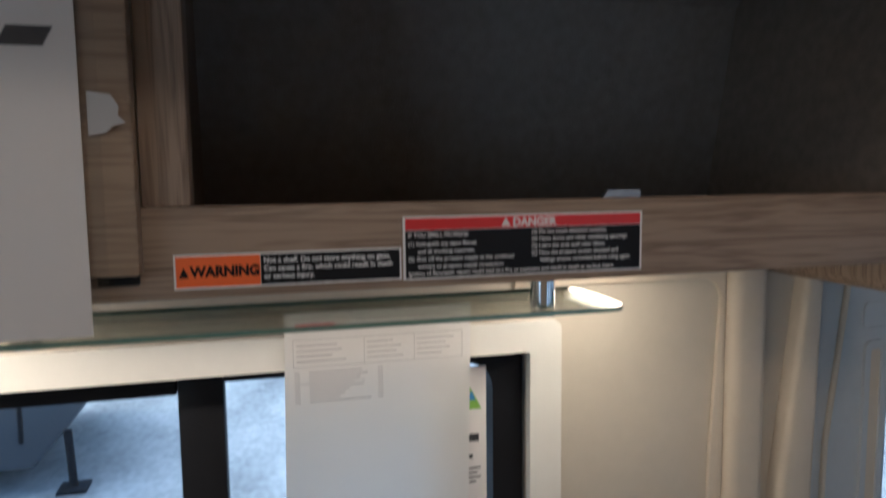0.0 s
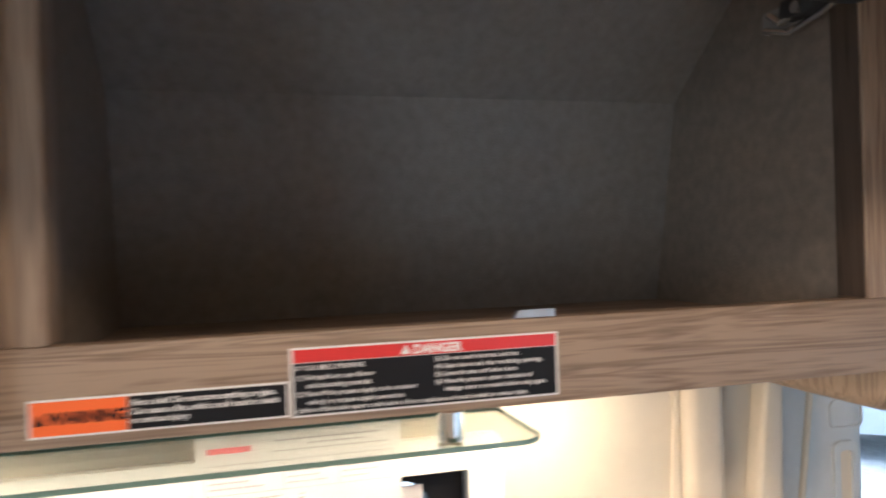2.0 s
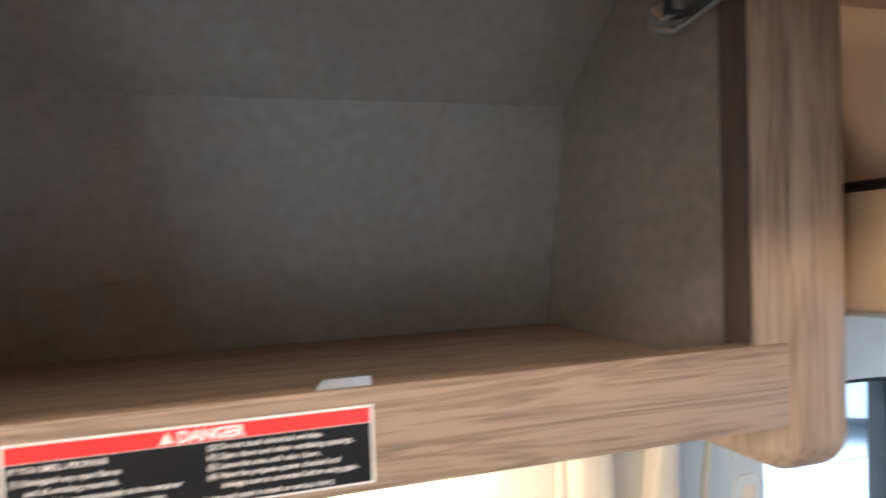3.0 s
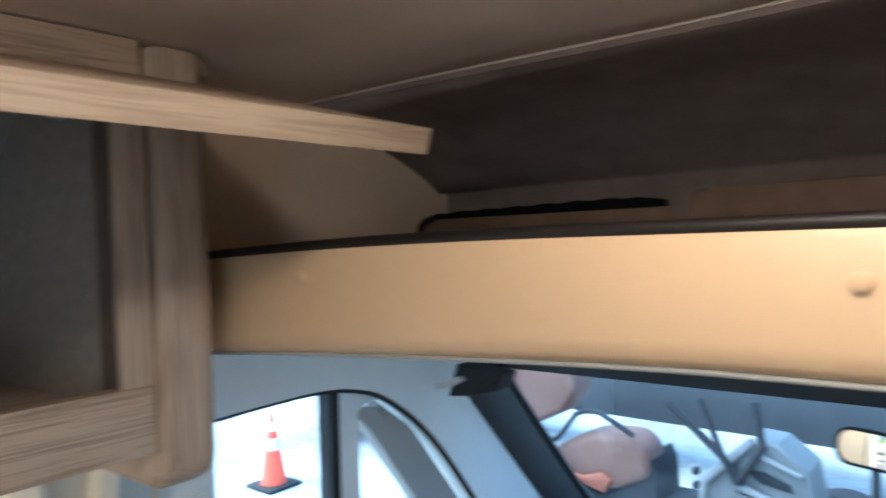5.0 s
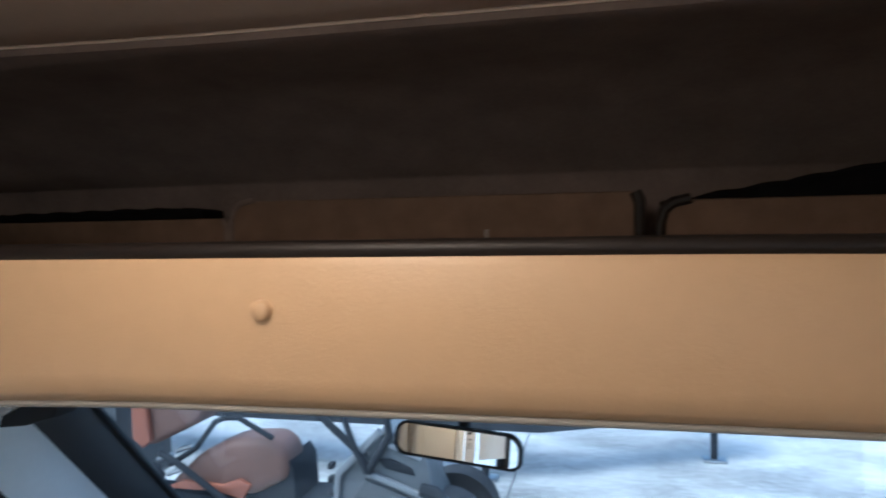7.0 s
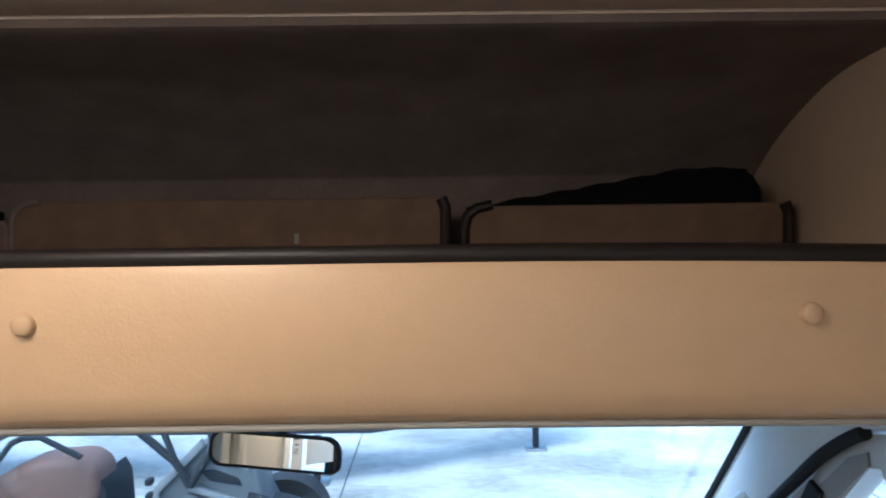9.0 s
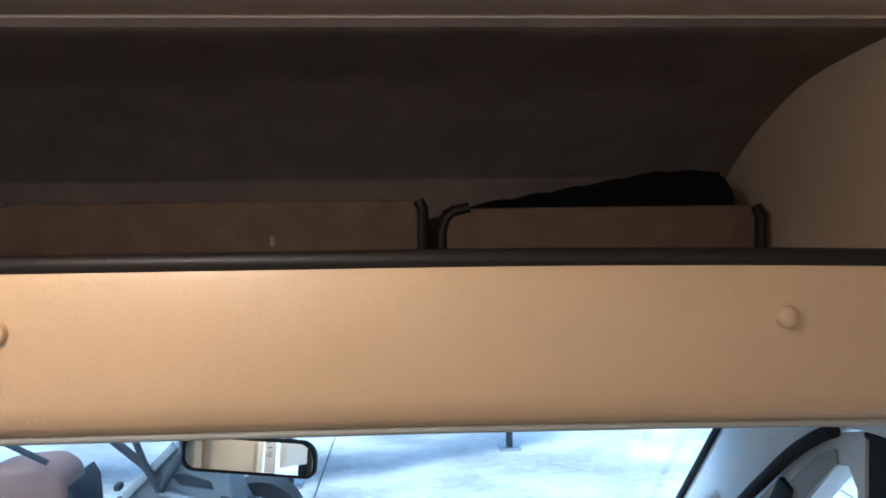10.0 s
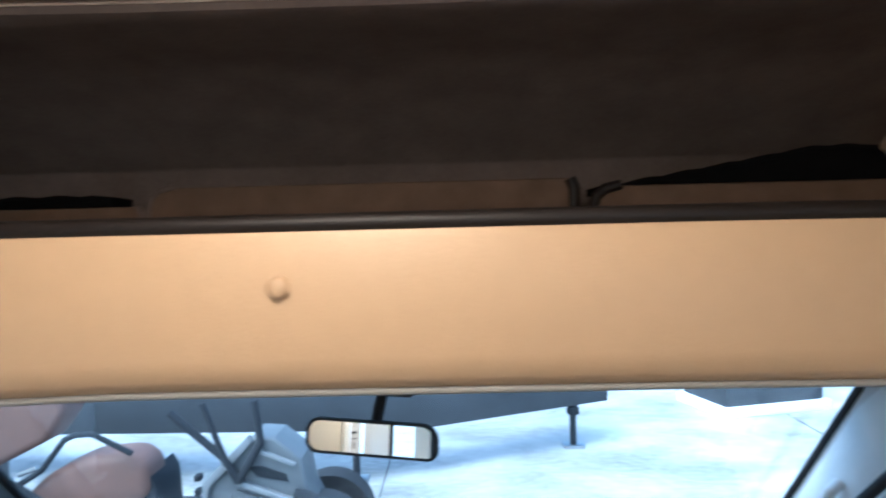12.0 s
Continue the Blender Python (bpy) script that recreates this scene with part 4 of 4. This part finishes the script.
ct = thing("utility_cart", "open utility cart with tan seats and black roll bars", "vehicle")
part("chassis", boxed(-3.6, -0.75, 4.55, 5.2, -0.50, -0.30, 0.04), tube_black, ct)
part("floor_pan", prism([(-2.95, -0.36), (-1.44, -0.36), (-1.44, -0.15), (-1.74, -0.15), (-1.755, 0.08), (-1.80, 0.16), (-2.05, -0.06), (-2.15, -0.17), (-2.75, -0.12)], 1, 4.535, 4.95, 0.012), tube_black, ct, "black floor pan and seat box")
st_ = part("seat_cushion", cushion([(-2.70, -0.07), (-2.45, 0.16), (-2.20, 0.275), (-1.90, 0.295), (-1.79, 0.22), (-1.775, 0.02), (-2.05, -0.12)], 4.49, 4.82), seat_tan, ct, "tan padded seat cushion")
part("seat_piping", prism([(-2.70, -0.085), (-2.56, -0.02), (-2.25, -0.035), (-2.12, 0.015), (-2.04, -0.03), (-2.10, -0.13), (-2.30, -0.085)], 1, 4.455, 4.495, 0.014), seat_orange, st_, "orange seat edge")
bk = part("seat_back", cushion([(-2.93, 0.22), (-2.84, 0.185), (-2.44, 0.38), (-2.31, 0.56), (-2.34, 0.86), (-2.92, 0.86)], 4.5, 4.80), seat_tan, ct, "tan padded backrest")
part("back_piping", prism([(-2.95, 0.25), (-2.87, 0.185), (-2.80, 0.24), (-2.83, 0.50), (-2.87, 0.80), (-2.96, 0.80)], 1, 4.455, 4.505, 0.02, 3), seat_orange, bk, "orange backrest edge")
hd = part("hood", prism([(-1.44, -0.20), (-1.40, 0.10), (-1.12, 0.385), (-0.97, 0.375), (-0.80, 0.24), (-0.76, 0.02), (-0.69, -0.12), (-0.66, -0.40), (-1.44, -0.40)], 1, 4.5, 4.85, 0.025, 3), cart_grey, ct, "grey moulded dash and hood")
part("hood_edge", prism([(-1.455, -0.16), (-1.415, -0.17), (-1.385, 0.075), (-1.095, 0.365), (-1.125, 0.405), (-1.425, 0.105)], 1, 4.46, 4.515, 0.01), cart_pale, hd, "pale edge strip")
part("dash_pocket", prism([(-1.14, 0.20), (-1.05, 0.205), (-0.90, 0.15), (-0.88, 0.10), (-1.08, 0.135)], 1, 4.488, 4.497, 0.003), tube_black, hd, "dark dash pocket")
part("dash_ledge", prism([(-1.20, 0.085), (-0.82, -0.045), (-0.80, -0.015), (-1.18, 0.12)], 1, 4.455, 4.498, 0.008), cart_pale, hd, "pale ledge")
part("dash_ledge", prism([(-1.10, 0.30), (-0.84, 0.20), (-0.83, 0.222), (-1.08, 0.325)], 1, 4.47, 4.498, 0.006), cart_pale, hd, "pale ledge")
part("lower_cover", prism([(-1.36, -0.16), (-1.22, 0.06), (-0.84, -0.07), (-0.80, -0.30), (-1.36, -0.34)], 1, 4.475, 4.499, 0.012), silver_paint, hd, "dark lower cover")
part("switch", boxed(-0.855, -0.815, 4.45, 4.47, -0.055, -0.015, 0.006), cart_pale, hd)
for k in range(3):
    part("hose_clip", boxed(-1.475, -1.435, 4.45, 4.52, -0.06 + 0.09 * k, -0.02 + 0.09 * k, 0.008), tube_black, hd)
part("fender", tube([(-0.84, 4.47, 0.02), (-0.74, 4.47, 0.0), (-0.64, 4.47, -0.09), (-0.58, 4.47, -0.24), (-0.56, 4.47, -0.42)], 0.045, 12), tube_black, ct, "black wheel arch")
part("engine_cover", prism(rounded(-3.46, -3.18, -0.25, 0.60, 0.06), 1, 4.6, 5.3, 0.05), silver_paint, ct, "grey engine cover")
tank = bmesh.new()
bmesh.ops.create_uvsphere(tank, u_segments=24, v_segments=14, radius=0.13, matrix=Matrix.Translation((-3.52, 4.55, 0.16)) @ Matrix.Diagonal((1, 1, 1.15, 1)))
part("tank", tank, trim_pale, ct, "pale rounded tank", smooth=180)
for pts, r in (([(-2.66, 4.47, 0.08), (-2.45, 4.47, 0.21), (-2.30, 4.47, 0.40), (-2.23, 4.47, 0.43), (-2.12, 4.47, 0.435), (-1.87, 4.47, 0.305)], 0.019),
               ([(-2.72, 4.44, 0.17), (-2.58, 4.42, 0.12), (-2.22, 4.42, -0.12), (-2.12, 4.42, -0.22)], 0.024),
               ([(-2.98, 4.45, -0.12), (-2.95, 4.45, 0.02), (-2.86, 4.45, 0.09), (-2.75, 4.45, 0.07), (-2.70, 4.45, 0.0)], 0.022),
               ([(-1.62, 4.47, 0.56), (-1.29, 4.47, 0.27), (-1.20, 4.45, 0.16)], 0.026),
               ([(-1.40, 4.44, 0.62), (-1.265, 4.43, 0.27), (-1.19, 4.43, 0.12)], 0.020),
               ([(-1.09, 4.5, 0.62), (-1.045, 4.47, 0.36), (-1.19, 4.44, 0.12)], 0.025)):
    part("roll_bar", tube(pts, r), tube_black, ct, "black tube bar")
for x, z in ((-2.78, 0.10), (-2.62, 0.17), (-2.86, -0.02), (-2.70, 0.0)):
    part("pipe_fitting", cyl(bmesh.new(), (x, 4.5, z), (x + 0.12, 4.5, z + 0.045), 0.016, n=12), steel, ct, "bright pipe fitting")
for x, y in ((-3.50, 4.5), (-0.72, 4.66), (-3.50, 5.1), (-0.72, 5.1)):
    w = part("wheel", cyl(bmesh.new(), (x, y - 0.1, GZ + 0.3), (x, y + 0.1, GZ + 0.3), 0.3, n=32), rubber, ct)
    part("rim", cyl(bmesh.new(), (x, y - 0.105, GZ + 0.3), (x, y + 0.105, GZ + 0.3), 0.15, n=24), steel, w)

# box van parked beside the window
bv = thing("parked_van", "blue-grey box van parked on the concrete", "vehicle")
bvm = material("blue_grey_body_paint", (0.09, 0.10, 0.115), 0.4, noise_scale=2, vary=0.12)
part("body", prism([(-6.2, -0.45), (-1.95, -0.45), (-1.75, -0.22), (-1.58, 0.0), (-1.54, 0.3), (-1.53, 1.3), (-1.7, 1.6), (-6.2, 1.6)], 0, -7.4, -5.35, 0.04), bvm, bv, "blue-grey van body")
for y in (-2.02, -2.35, -3.1, -4.2):
    part("seam", boxed(-5.352, -5.338, y, y + 0.03, -0.25, 1.4, 0.003), tube_black, bv, "dark panel seam")
for y in (-3.1, -5.4):
    w = part("wheel", cyl(bmesh.new(), (-5.6, y, GZ + 0.33), (-5.32, y, GZ + 0.33), 0.33, n=32), rubber, bv)
    part("rim", cyl(bmesh.new(), (-5.6, y, GZ + 0.33), (-5.31, y, GZ + 0.33), 0.2, n=24), steel, w)
part("bumper_stay", tube([(-5.4, -1.72, -0.2), (-5.4, -1.70, -0.62)], 0.03), tube_black, bv)
part("foot", boxed(-5.5, -5.3, -1.8, -1.6, GZ, GZ + 0.03, 0.008), tube_black, bv)

# car behind the cones: only its wheel and sill come into view
pc = thing("parked_car", "pale blue car parked behind the cones", "vehicle", at=(-7.65, 6.5, GZ), turn=-35)
pcm = material("pale_blue_car_paint", (0.46, 0.48, 0.50), 0.35, noise_scale=2, vary=0.06)
part("body", prism([(-2.1, 0.28), (2.1, 0.28), (2.15, 0.75), (1.2, 0.95), (0.7, 1.45), (-1.2, 1.45), (-1.9, 0.98), (-2.15, 0.9)], 1, 0.0, 1.7, 0.06), pcm, pc, "pale blue car body")
for x in (-1.3, 1.3):
    for y in (-0.02, 1.52):
        w = part("wheel", cyl(bmesh.new(), (x, y, 0.32), (x, y + 0.2, 0.32), 0.32, n=32), rubber, pc)
        part("rim", cyl(bmesh.new(), (x, y - 0.01, 0.32), (x, y + 0.21, 0.32), 0.2, n=24), steel, w)

# pallet crate on a pale base
cr = thing("crate", "dark blue crate on a pale base", "crate", at=(3.88, 9.0, GZ), turn=15)
part("base", boxed(-0.75, 0.75, -0.5, 0.5, 0.0, 0.12, 0.01), reflective, cr, "pale base")
part("box", boxed(-0.68, 0.68, -0.44, 0.44, 0.12, 0.62, 0.02), skirt_mat, cr, "dark blue box")
